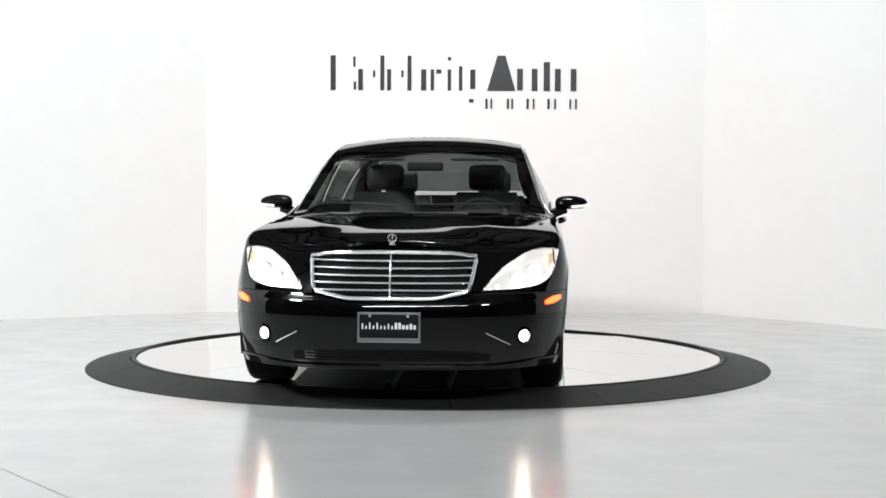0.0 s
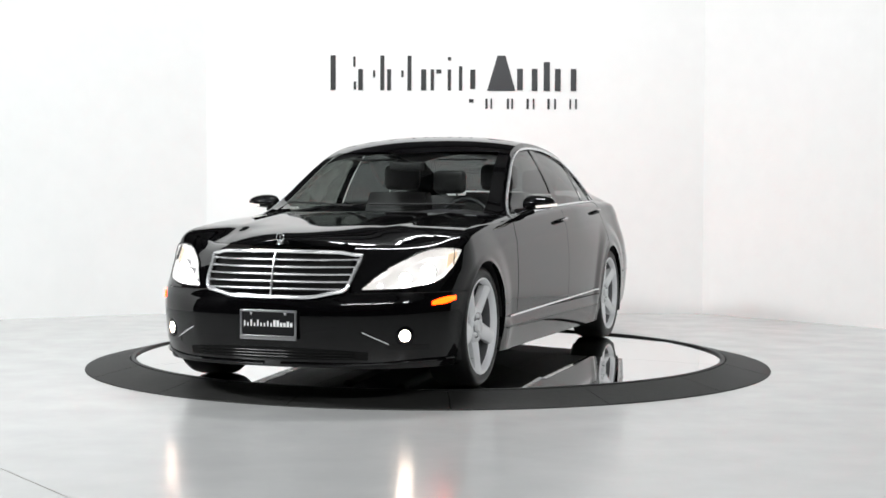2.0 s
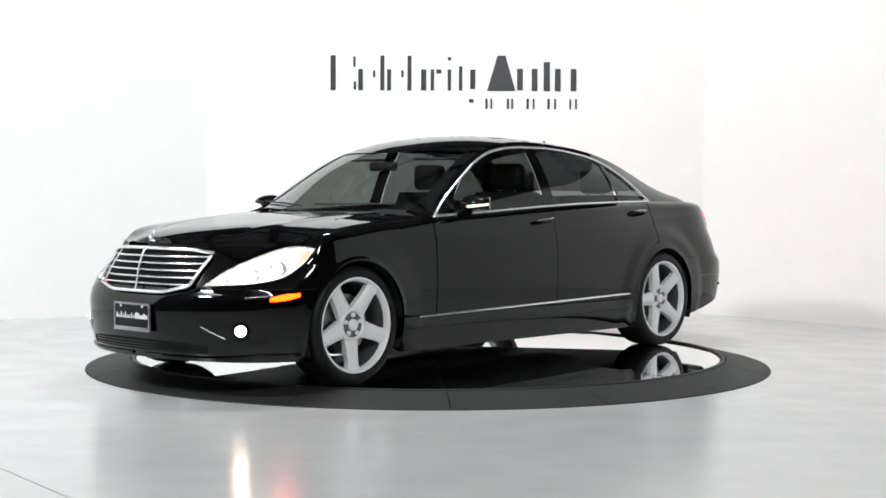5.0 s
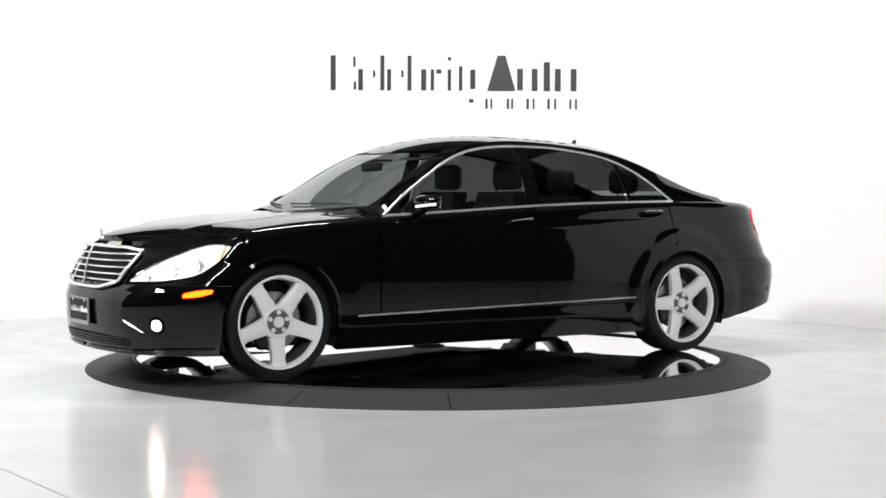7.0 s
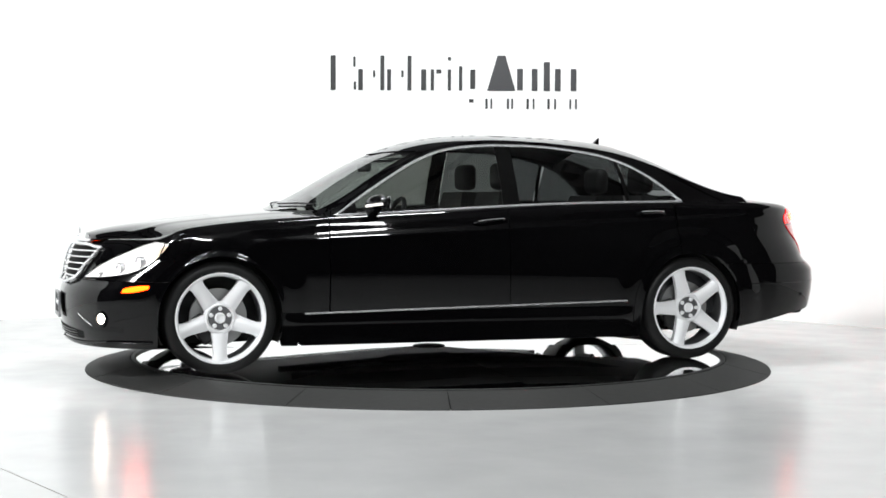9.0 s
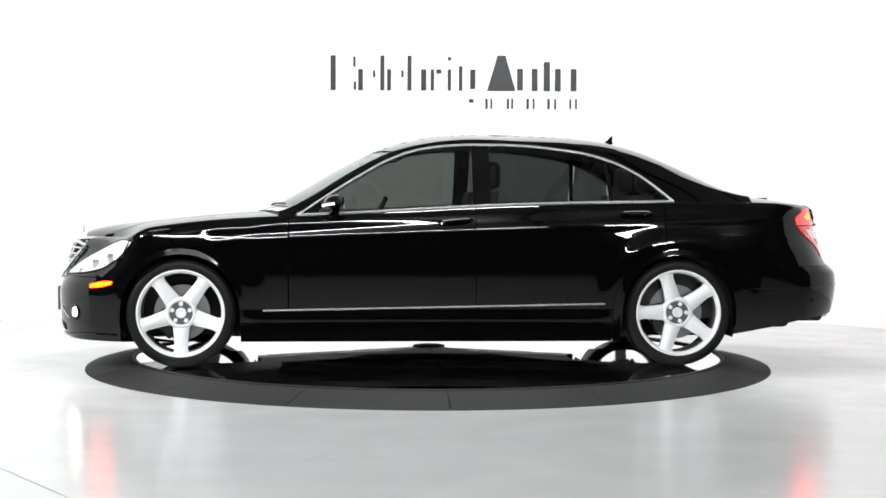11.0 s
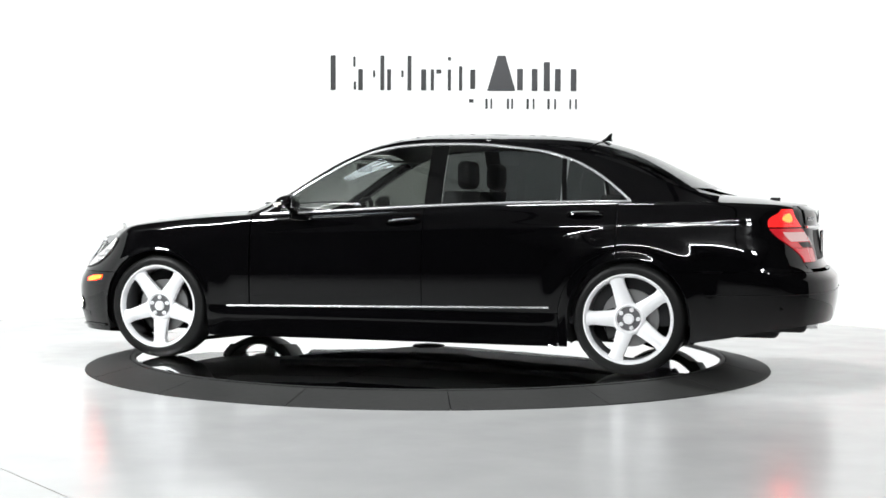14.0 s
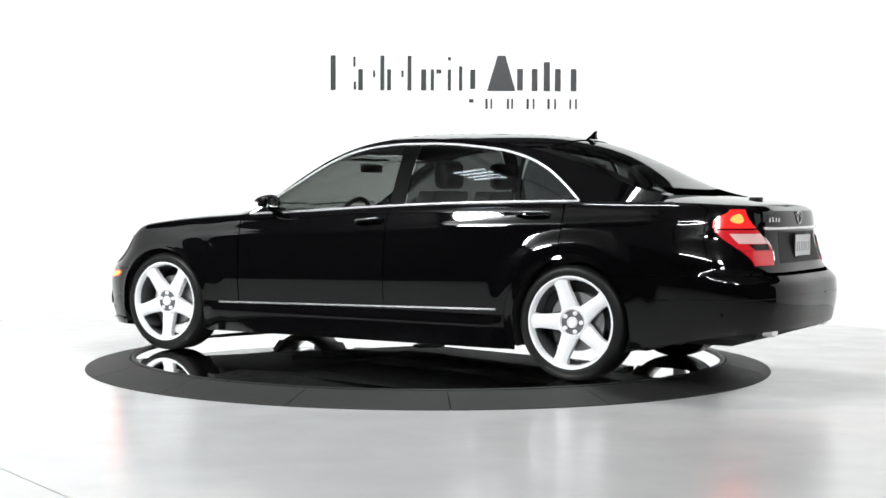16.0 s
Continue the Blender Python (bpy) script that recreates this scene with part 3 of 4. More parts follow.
for s in (1, -1):
    # front wing
    bm = bmesh.new()
    gap = 0.0025

    def wing(a, b):
        x = lerp(WB + 0.372, WB - 0.372, 0.5 - 0.5 * math.cos(math.pi * min(1, max(0, (a - 0.08) / 0.72)))) if 0.08 < a < 0.8 else (
            lerp(2.02, WB + 0.372, a / 0.08) if a <= 0.08 else lerp(WB - 0.372, 0.915, (a - 0.8) / 0.2))
        u = u_of_x(x, 0.6)
        lo = max(arch_low(x, 0.20), 0.57 if x > WB + 0.3 else 0.37)
        return u, lerp(lo, top_z(u), b)
    flank_sheet(bm, wing, 130, 44, s, free=in_lamp)

    def wing_corner(a, b):
        u = lerp(u_front(0.40, 0.7), u_of_x(2.02, 0.6), a)
        return u, lerp(0.57, top_z(u), b)
    flank_sheet(bm, wing_corner, 64, 44, s, lip=0, free=in_lamp)
    add_grid(bm, lambda a, b: flip(deck(lerp(0.0, u_side(0.93), a ** 1.3), 0.078 * b), s), 60, 4)
    part("front_wing", finish(bm), PAINT, car)

    # doors
    def door_front_edge(z):
        return 0.908

    def door_mid(z):
        return -0.275

    def door_rear_edge(z):
        if z > HUB_Z + 0.43:
            return -1.50 + 0.02 * (z - 0.8)
        d = z - HUB_Z
        return -WB + math.sqrt(max(0.43 ** 2 - d * d, 0)) if d > 0 else -WB + 0.43

    for name, xa, xb in (("front_door", door_front_edge, door_mid), ("rear_door", door_mid, door_rear_edge)):
        bm = bmesh.new()

        def door_dom(a, b):
            z = lerp(0.372, 1.06, b)
            xx = lerp(xa(z) - gap, xb(z) + gap, a)
            u = u_of_x(xx)
            zz = min(lerp(0.372, top_z(u), b), top_z(u))
            return u, zz
        flank_sheet(bm, door_dom, 40, 34, s)
        door = part(name, finish(bm), PAINT, car)

        # window, trims and handle of this door
        if name == "front_door":
            w0, w1 = 0.80, -0.262
        else:
            w0, w1 = -0.375, -1.135

        def pane(a, b, d=0.010):
            x = lerp(w0, w1, a)
            zb = belt(x).z + 0.004
            return flip(in_y(house_side(x, lerp(zb, max(glass_top(x), zb + 0.002), b)), d), s)
        bm = add_grid(bmesh.new(), pane, 30, 14)
        win = part("side_window", finish(bm, 0.0001), GLASS_SIDE if name == "front_door" else GLASS_DARK, door, "tinted side window")
        win.visible_shadow = False

        hx = (-0.04, -0.25) if name == "front_door" else (-1.20, -1.41)
        hz = (0.925, 0.945) if name == "front_door" else (0.985, 0.988)
        pts = []
        for k in range(13):
            t = k / 12
            o = 0.034 * (1 - (2 * t - 1) ** 4) + 0.004
            pts.append(skin_off(u_of_x(lerp(hx[0], hx[1], t)), lerp(hz[0], hz[1], t) - 0.012, o, s))
        part("handle", add_tube(bmesh.new(), pts, 0.011, 8), PAINT, door, "black door handle with a chrome strip")
        if name == "rear_door":
            def quarter(a, b):
                x = lerp(-1.165, -1.548, a)
                zb = belt(x).z + 0.004
                return flip(in_y(house_side(x, lerp(zb, max(glass_top(x), zb + 0.002), b)), 0.010), s)
            win = part("quarter_window", finish(add_grid(bmesh.new(), quarter, 16, 10), 0.0001), GLASS_DARK, door, "small tinted quarter window")
            win.visible_shadow = False
            part("window_post", finish(add_grid(bmesh.new(), lambda a, b: flip(house_side(lerp(-1.135, -1.165, a) + 0.03 * (b - 0.5), lerp(belt(-1.15).z, glass_top(-1.15), b)), s), 2, 8)), BLACK_TRIM, door)

    # centre pillar
    part("centre_pillar", finish(add_grid(bmesh.new(), lambda a, b: flip(in_y(house_side(lerp(-0.262, -0.375, a), lerp(belt(-0.32).z, glass_top(-0.32), b)), 0.004), s), 4, 10)), BLACK_TRIM, car, "gloss black centre pillar")

    # rear quarter
    bm = bmesh.new()

    def quarter_low(a, b):
        x = lerp(-WB + 0.43 - 0.002, -1.5, a)
        d = x + WB
        hi = HUB_Z + math.sqrt(max(0.43 ** 2 - d * d, 1e-6)) - 0.004
        lo = arch_low(x, 0.165) if abs(d) < ARCH_R else 0.165
        return u_of_x(x), lerp(lo, max(hi, lo), b)
    flank_sheet(bm, quarter_low, 40, 4, s, lip=0.01)

    def quarter_high(a, b):
        if a < 0.45:
            x = lerp(-1.504, -WB - 0.3722, math.sin(math.pi / 2 * a / 0.45))
            u = u_of_x(x)
        else:
            u = lerp(u_of_x(-WB - 0.3722), u_rear(0.58, 0.8), (a - 0.45) / 0.55)
            x = skin(u, 0.6).x
        lo = arch_low(x, 0.64)
        return u, lerp(lo, top_z(u), b)
    flank_sheet(bm, quarter_high, 70, 26, s)
    add_grid(bm, lambda a, b: flip(deck(lerp(u_side(-1.45), 3, a), 0.14 * b), s), 50, 5)
    add_grid(bm, lambda a, b: flip(house_side(lerp(-1.553, -2.10, a), lerp(belt(lerp(-1.553, -2.1, a)).z, max(rail_z(lerp(-1.553, -2.1, a)), belt(lerp(-1.553, -2.1, a)).z + 0.004), b)), s), 30, 8)
    part("rear_quarter", finish(bm), PAINT, car)

    # sill
    bm = bmesh.new()

    def sill_dom(a, b):
        x = lerp(WB - 0.373, -WB + 0.433, a)
        return u_of_x(x), lerp(0.165, 0.366, b)
    flank_sheet(bm, sill_dom, 50, 10, s, lip=0.05)
    part("side_sill", finish(bm), PAINT, car)
    pts = [skin_off(u_of_x(lerp(1.07, -1.10, k / 30)), lerp(0.363, 0.405, k / 30), 0.004, s) for k in range(31)]
    part("sill_strip", add_tube(bmesh.new(), pts, 0.0065, 6), CHROME, car, "thin chrome sill strip")

    # chrome frame round the side windows
    pts = []
    for k in range(61):
        x = lerp(0.86, -1.572, k / 60)
        zb = belt(x).z
        v = house_side(x, max(glass_top(x), zb + 0.003))
        pts.append(flip(v + Vector((0, 0.003, 0)), s))
    part("window_trim", add_tube(bmesh.new(), pts, 0.0085, 8), CHROME, car, "chrome window surround")
    pts = [flip(belt(lerp(0.86, -1.575, k / 40)) + Vector((0, 0.002, 0.002)), s) for k in range(41)]
    part("belt_trim", add_tube(bmesh.new(), pts, 0.0085, 8), CHROME, car, "chrome belt line strip")

# front and rear bumpers, cut out round the wheels
def arch_half(z):
    return math.sqrt(max(0.3745 ** 2 - max(0, z - HUB_Z) ** 2, 0))


bm = bmesh.new()
for s in (1, -1):
    def bumper(a, b):
        z = lerp(0.165, 0.566, b)
        return lerp(0, u_of_x(WB + arch_half(z), z), a), z
    flank_sheet(bm, bumper, 70, 26, s, lip=0.03)
    add_grid(bm, lambda a, b: flip(skin(lerp(0, u_of_x(1.95, 0.17), a), 0.165) * 1.0 - Vector((0.5 * b, 0, 0)), s), 20, 2)
    add_grid(bm, lambda a, b: skin_off(lerp(0, u_front(0.41, 0.7), a), lerp(0.56, 0.812, b), -0.03, s), 8, 8)
front_bumper = part("front_bumper", finish(bm), PAINT, car)

bm = bmesh.new()
for s in (1, -1):
    def bumper_r(a, b):
        u = lerp(u_of_x(-WB - 0.375, 0.4), 3, a)
        lo = curve_of((-1.9, 0.20), (-2.2, 0.245), (-2.45, 0.295), (-2.7, 0.325))(skin(u, 0.4).x)
        z = lerp(lo, 0.637, b)
        return lerp(u_of_x(-WB - arch_half(z), z), 3, a), z
    flank_sheet(bm, bumper_r, 90, 24, s, lip=0.03)
rear_bumper = part("rear_bumper", finish(bm), PAINT, car)

# screens
win = part("windscreen", finish(add_grid(bmesh.new(), lambda a, b: house_top(lerp(screen_low(lerp(PILLAR, 2 - PILLAR, b) if lerp(PILLAR, 2 - PILLAR, b) <= 1 else 2 - lerp(PILLAR, 2 - PILLAR, b)),
    screen_top(min(lerp(PILLAR, 2 - PILLAR, b), 2 - lerp(PILLAR, 2 - PILLAR, b))), a),
    lerp(PILLAR, 2 - PILLAR, b) if lerp(PILLAR, 2 - PILLAR, b) <= 1 else -(2 - lerp(PILLAR, 2 - PILLAR, b))) - Vector((0, 0, 0.006)), 30, 40)), GLASS_FRONT, car, "raked clear windscreen")
win.visible_shadow = False
win = part("rear_window", finish(add_grid(bmesh.new(), lambda a, b: house_top(lerp(rear_low(min(lerp(PILLAR, 2 - PILLAR, b), 2 - lerp(PILLAR, 2 - PILLAR, b))),
    rear_top(min(lerp(PILLAR, 2 - PILLAR, b), 2 - lerp(PILLAR, 2 - PILLAR, b))), a),
    lerp(PILLAR, 2 - PILLAR, b) if lerp(PILLAR, 2 - PILLAR, b) <= 1 else -(2 - lerp(PILLAR, 2 - PILLAR, b))) - Vector((0, 0, 0.006)), 30, 40)), GLASS_REAR, car, "dark tinted rear window")
win.visible_shadow = False


# wheels
def wheel():
    """A wheel at the origin, its outer face towards +y."""
    w = new("wheel")
    bm = add_spin(bmesh.new(), [(0.268, -0.02), (0.272, 0.0), (0.282, 0.005), (0.305, 0.008), (0.328, 0.0), (0.340, -0.016), (0.345, -0.045),
                                (0.346, -0.12), (0.345, -0.20), (0.337, -0.228), (0.315, -0.24), (0.282, -0.242), (0.268, -0.23)], 72)
    part("tyre", finish(bm), TYRE, w, "black low-profile tyre")
    # barrel coloured dark for the shade between the spokes
    bm = add_spin(bmesh.new(), [(0.251, -0.032), (0.248, -0.06), (0.246, -0.12), (0.256, -0.22), (0.268, -0.238)], 72)
    part("barrel", finish(bm), RIM_SHADE, w, "inner rim barrel darkened for shade")
    bm = add_spin(bmesh.new(), [(0.276, -0.004), (0.276, 0.003), (0.268, 0.004), (0.260, -0.003), (0.254, -0.02), (0.251, -0.034)], 72)
    # five broad spokes with a dished face
    for k in range(5):
        a = 2 * math.pi * k / 5 + math.pi / 2
        ca, sa = math.cos(a), math.sin(a)

        def spoke(s, t, back=0.0):
            r = lerp(0.080, 0.263, t)
            wdt = 0.040 + 0.013 * (1 - t) ** 2 + 0.020 * max(0, (t - 0.75) / 0.25) ** 2
            q = lerp(-1, 1, s)
            face = lerp(-0.030, -0.004, t ** 0.7) - 0.018 * q * q - back
            cx, cz = r * ca - q * wdt * sa, r * sa + q * wdt * ca
            return Vector((cx, face, cz))
        add_grid(bm, spoke, 8, 12, lambda s, t: spoke(s, t, 0.035))
    add_spin(bm, [(0.0, -0.046), (0.036, -0.046), (0.042, -0.040), (0.072, -0.036), (0.082, -0.024), (0.090, -0.026), (0.100, -0.036), (0.102, -0.06)], 40)
    part("rim", finish(bm), ALLOY, w, "silver five-spoke alloy rim")
    bm = add_spin(bmesh.new(), [(0.0, -0.020), (0.020, -0.020), (0.023, -0.016), (0.028, -0.016), (0.033, -0.022), (0.034, -0.046)], 32)
    part("hub_cap", finish(bm), ALLOY, w, "round metal hub cap")
    for k in range(5):
        a = 2 * math.pi * (k + 0.5) / 5 + math.pi / 2
        bm = add_spin(bmesh.new(), [(0.0, -0.019), (0.010, -0.020), (0.0135, -0.024), (0.0145, -0.042)], 10, centre=(0.057 * math.cos(a), 0, 0.057 * math.sin(a)))
        part("wheel_bolt", finish(bm), ALLOY, w)
    # dark ring laid in for the shade in the bolt recess
    bm = add_spin(bmesh.new(), [(0.033, -0.0335), (0.036, -0.034), (0.066, -0.034), (0.072, -0.0335)], 40)
    part("bolt_shade_ring", finish(bm), RIM_SHADE, w, "dark ring for the shade round the bolts")
    bm = add_spin(bmesh.new(), [(0.06, -0.105), (0.085, -0.10), (0.175, -0.10), (0.175, -0.13), (0.06, -0.13)], 48)
    part("brake_disc", finish(bm), DISC_STEEL, w)
    bm = add_box(bmesh.new(), 0.07, 0.17, -0.14, -0.075, -0.09, 0.09, 0.015)
    part("brake_caliper", bm, BLACK_MATT, w, "dark brake caliper")
    return w


first = wheel()
first.parent = car
first.matrix_basis = pose(WB, HUB_Y, HUB_Z, 0, 36, 0)
copy_thing(first, pose(-WB, HUB_Y + 0.005, HUB_Z, 0, 18, 0))
copy_thing(first, pose(WB, -HUB_Y, HUB_Z, 0, 20, 180))
copy_thing(first, pose(-WB, -HUB_Y - 0.005, HUB_Z, 0, 40, 180))

# ---- wheel wells, underbody, drive line ----
for wx in (WB, -WB):
    for s in (1, -1):
        bm = bmesh.new()

        def well(a, b):
            th = lerp(-0.42, math.pi + 0.42, a)
            r = ARCH_R + 0.012
            return flip(Vector((wx + r * math.cos(th), lerp(0.915 if wx < 0 else 0.905, 0.60, b), HUB_Z + r * math.sin(th))), s)
        add_grid(bm, well, 36, 3)
        add_grid(bm, lambda a, b: flip(Vector((wx + (ARCH_R + 0.012) * b * math.cos(lerp(-0.42, math.pi + 0.42, a)), 0.60, HUB_Z + (ARCH_R + 0.012) * b * math.sin(lerp(-0.42, math.pi + 0.42, a)))), s), 24, 3)
        part("wheel_arch_liner", finish(bm), UNDER, car)
bm = bmesh.new()
add_box(bm, -1.95, 1.95, -0.60, 0.60, 0.17, 0.30, 0.02)
add_box(bm, -1.16, 1.18, -0.86, 0.86, 0.175, 0.30, 0.02)
add_box(bm, 1.93, 2.30, -0.50, 0.50, 0.168, 0.26, 0.02)
add_box(bm, -2.62, -1.93, -0.66, 0.66, 0.27, 0.40, 0.03)
part("underbody", bm, UNDER, car, "dark flat underbody")
for wx in (WB, -WB):
    part("axle", add_tube(bmesh.new(), [(wx, -0.72, 0.30), (wx, -0.3, 0.26), (wx, 0.3, 0.26), (wx, 0.72, 0.30)], 0.035, 10), UNDER, car)
for s in (1, -1):
    part("exhaust_pipe", add_tube(bmesh.new(), [(1.0, 0.18 * s, 0.16), (-1.1, 0.20 * s, 0.16), (-1.7, 0.34 * s, 0.24), (-2.2, 0.45 * s, 0.26)], 0.032, 10), UNDER, car)
part("silencer", add_box(bmesh.new(), -2.45, -2.1, -0.5, 0.5, 0.215, 0.33, 0.04), UNDER, car)

# ---- cabin ----
bm = bmesh.new()
add_box(bm, -1.30, 1.0, -0.80, 0.80, 0.30, 0.34)
add_box(bm, -1.98, -1.30, -0.78, 0.78, 0.30, 1.03)
add_box(bm, 0.95, 1.9, -0.62, 0.62, 0.30, 0.86)
for s in (1, -1):
    add_grid(bm, lambda a, b: flip(Vector((lerp(1.0, -1.6, a), belt(lerp(1.0, -1.6, a)).y - lerp(0.05, 0.09, 1 - b), lerp(0.33, belt(lerp(1.0, -1.6, a)).z - 0.012, b))), s), 20, 4)
part("cabin_lining", finish(bm), LEATHER_BLACK, car, "black cabin lining")
bm = bmesh.new()
for s in (1, -1):
    add_grid(bm, lambda a, b: flip(house_top(lerp(0.30, -1.25, a), lerp(0.03, 1, b)) - Vector((0, 0, 0.035)), s), 24, 10)
part("headlining", finish(bm), LEATHER_GREY, car, "grey roof lining")
bm = bmesh.new()
dash_prof = [(0.98, 0.955), (0.80, 0.975), (0.62, 0.965), (0.50, 0.93), (0.44, 0.86), (0.48, 0.70), (0.62, 0.55), (0.98, 0.50)]
add_grid(bm, lambda a, b: Vector((curve_of(*[(i / 7, q[0]) for i, q in enumerate(dash_prof)])(b), lerp(-0.72, 0.72, a), curve_of(*[(i / 7, q[1]) for i, q in enumerate(dash_prof)])(b)
          + 0.03 * math.exp(-((lerp(-0.72, 0.72, a) - 0.37) / 0.18) ** 2) * (1 if 0.1 < b < 0.6 else 0))), 30, 21)
part("dashboard", finish(bm), LEATHER_BLACK, car, "black padded dashboard")
bm = bmesh.new()
c0 = Vector((0.36, 0.37, 0.90))
tilt = Matrix.Rotation(radians(-24), 3, "Y")
add_tube(bm, [c0 + tilt @ Vector((0, 0.185 * math.cos(2 * math.pi * k / 32), 0.185 * math.sin(2 * math.pi * k / 32))) for k in range(32)], 0.016, 8, closed=True)
for a in (0.0, math.pi, -math.pi / 2):
    add_tube(bm, [c0 + tilt @ Vector((0.02, 0.04 * math.cos(a), 0.04 * math.sin(a))), c0 + tilt @ Vector((0, 0.18 * math.cos(a), 0.18 * math.sin(a)))], 0.016, 6)
add_tube(bm, [c0 + tilt @ Vector((-0.01, 0, 0)), c0 + tilt @ Vector((0.16, 0, -0.02))], 0.06, 12)
part("steering_wheel", finish(bm), LEATHER_BLACK, car, "dark leather steering wheel")


def seat(x, y, w, mat, lean=0.22, top=1.12):
    st = new("seat")
    st.parent = car
    bm = bmesh.new()
    add_box(bm, x - 0.25, x + 0.27, y - w, y + w, 0.46, 0.62, 0.05)
    part("cushion", bm, mat, st)

    def back(a, b):
        zz = lerp(0.58, top, b)
        q = lerp(-1, 1, a)
        xx = x - 0.22 - lean * (zz - 0.58) - 0.0
        return Vector((xx + 0.03 * q * q, y + q * w * (1 - 0.18 * b ** 3), zz))
    bm = bmesh.new()
    add_grid(bm, back, 12, 10, lambda a, b: back(a, b) - Vector((0.12, 0, 0)))
    add_grid(bm, lambda a, b: back(a, b) - Vector((0.12, 0, 0)), 12, 10)
    part("backrest", finish(bm), mat, st)
    hx = x - 0.27 - lean * (top + 0.08 - 0.58)
    bm = bmesh.new()
    add_box(bm, hx - 0.05, hx + 0.05, y - 0.135, y + 0.135, top + 0.015, top + 0.20, 0.045)
    part("headrest", bm, mat, st)
    for d in (-0.06, 0.06):
        part("headrest_post", add_tube(bmesh.new(), [(hx, y + d, top - 0.04), (hx, y + d, top + 0.05)], 0.007, 6), CHROME, st)
    return st


for y in (0.37, -0.37):
    seat(-0.02, y, 0.26, LEATHER_GREY)
    seat(-1.02, y, 0.29, LEATHER_GREY, 0.30, 1.10)
part("interior_mirror", add_box(bmesh.new(), 0.42, 0.46, -0.12, 0.12, 1.255, 1.315, 0.015), BLACK_MATT, car, "black interior mirror")
for s in (1, -1):
    part("sun_visor", add_box(bmesh.new(), 0.18, 0.32, 0.16 * s, 0.48 * s, 1.330, 1.343, 0.006), LEATHER_GREY, car)

# ---- cowl and wipers ----
bm = bmesh.new()
for s in (1, -1):
    add_grid(bm, lambda a, b: flip(deck(u_side(lerp(1.19 - 0.21 * (1 - b) ** 2, 0.78, a)), 0.06 + 0.94 * b) - Vector((0, 0, 0.012)), s), 10, 12)
part("cowl", finish(bm), BLACK_MATT, car, "black plastic cowl below the windscreen")
for y0, y1 in ((0.58, -0.02), (-0.12, -0.66)):
    pts = []
    for k in range(9):
        y = lerp(y0, y1, k / 8)
        p = 1 - abs(y) / 0.78
        pts.append(house_top(screen_low(p) - 0.05 - 0.03 * k / 8, math.copysign(min(p, 0.999), y)) + Vector((0, 0, 0.006)))
    part("wiper", add_tube(bmesh.new(), pts, 0.006, 6), BLACK_MATT, car, "black wiper blade")

# ---- grille ----
grille = new("grille")
grille.parent = car


def face(y, z, out=0.0):
    u = u_front(y, z)
    return flip(skin(u, z) + Vector((out, 0, 0)), 1 if y >= 0 else -1)


g_half = curve_of((0.53, 0.33), (0.555, 0.385), (0.60, 0.415), (0.70, 0.435), (0.76, 0.445), (0.79, 0.43))


def grille_outline(n=20):
    pts = []
    for k in range(n):
        y = lerp(-0.40, 0.40, k / (n - 1))
        pts.append((y, 0.778 + 0.006 * (1 - (y / 0.36) ** 2) - 0.010 * ease(0.34, 0.40, abs(y))))
    for k in range(10):
        z = lerp(0.762, 0.592, k / 9)
        pts.append((g_half(z), z))
    for k in range(n):
        y = lerp(0.392, -0.392, k / (n - 1))
        pts.append((y, 0.543 + 0.034 * ease(0.20, 0.42, abs(y))))
    for k in range(10):
        z = lerp(0.592, 0.762, k / 9)
        pts.append((-g_half(z), z))
    return pts


part("surround", add_tube(bmesh.new(), [face(y, z, 0.022) for y, z in grille_outline()], 0.0105, 8, closed=True), CHROME, grille, "chrome grille surround")
bm = bmesh.new()
add_grid(bm, lambda a, b: face(lerp(-1, 1, a) * (g_half(lerp(0.555, 0.78, b)) - 0.01), lerp(0.555, 0.78, b), -0.006), 24, 8)
part("backing", finish(bm), INTAKE, grille, "black grille backing")
for k in range(5):
    z = 0.586 + 0.0385 * k
    w = g_half(z) - 0.006
    bm = bmesh.new()
    add_tube(bm, [face(lerp(-w, w, i / 20), z, 0.016) for i in range(21)], 0.0055, 6)
    part("slat", bm, CHROME, grille, "chrome grille slat")
part("centre_bar", add_tube(bmesh.new(), [face(0, lerp(0.54, 0.785, i / 6), 0.026) for i in range(7)], 0.006, 6), CHROME, grille)

# bonnet ornament: a thin upright ring on a foot
orn = new("bonnet_ornament")
orn.parent = car
zc = 0.822
part("foot", finish(add_spin(bmesh.new(), [(0.0, 0.02), (0.006, 0.02), (0.012, 0.008), (0.02, 0.0)], 16, "z", centre=(2.335, 0, zc))), CHROME, orn)
part("ring", add_tube(bmesh.new(), [(2.335, 0.022 * math.cos(2 * math.pi * k / 24), zc + 0.036 + 0.022 * math.sin(2 * math.pi * k / 24)) for k in range(24)], 0.0026, 6, closed=True), CHROME, orn, "thin chrome ring")
part("stem", add_tube(bmesh.new(), [(2.335, 0, zc + 0.01), (2.335, 0, zc + 0.056)], 0.0026, 6), CHROME, orn)

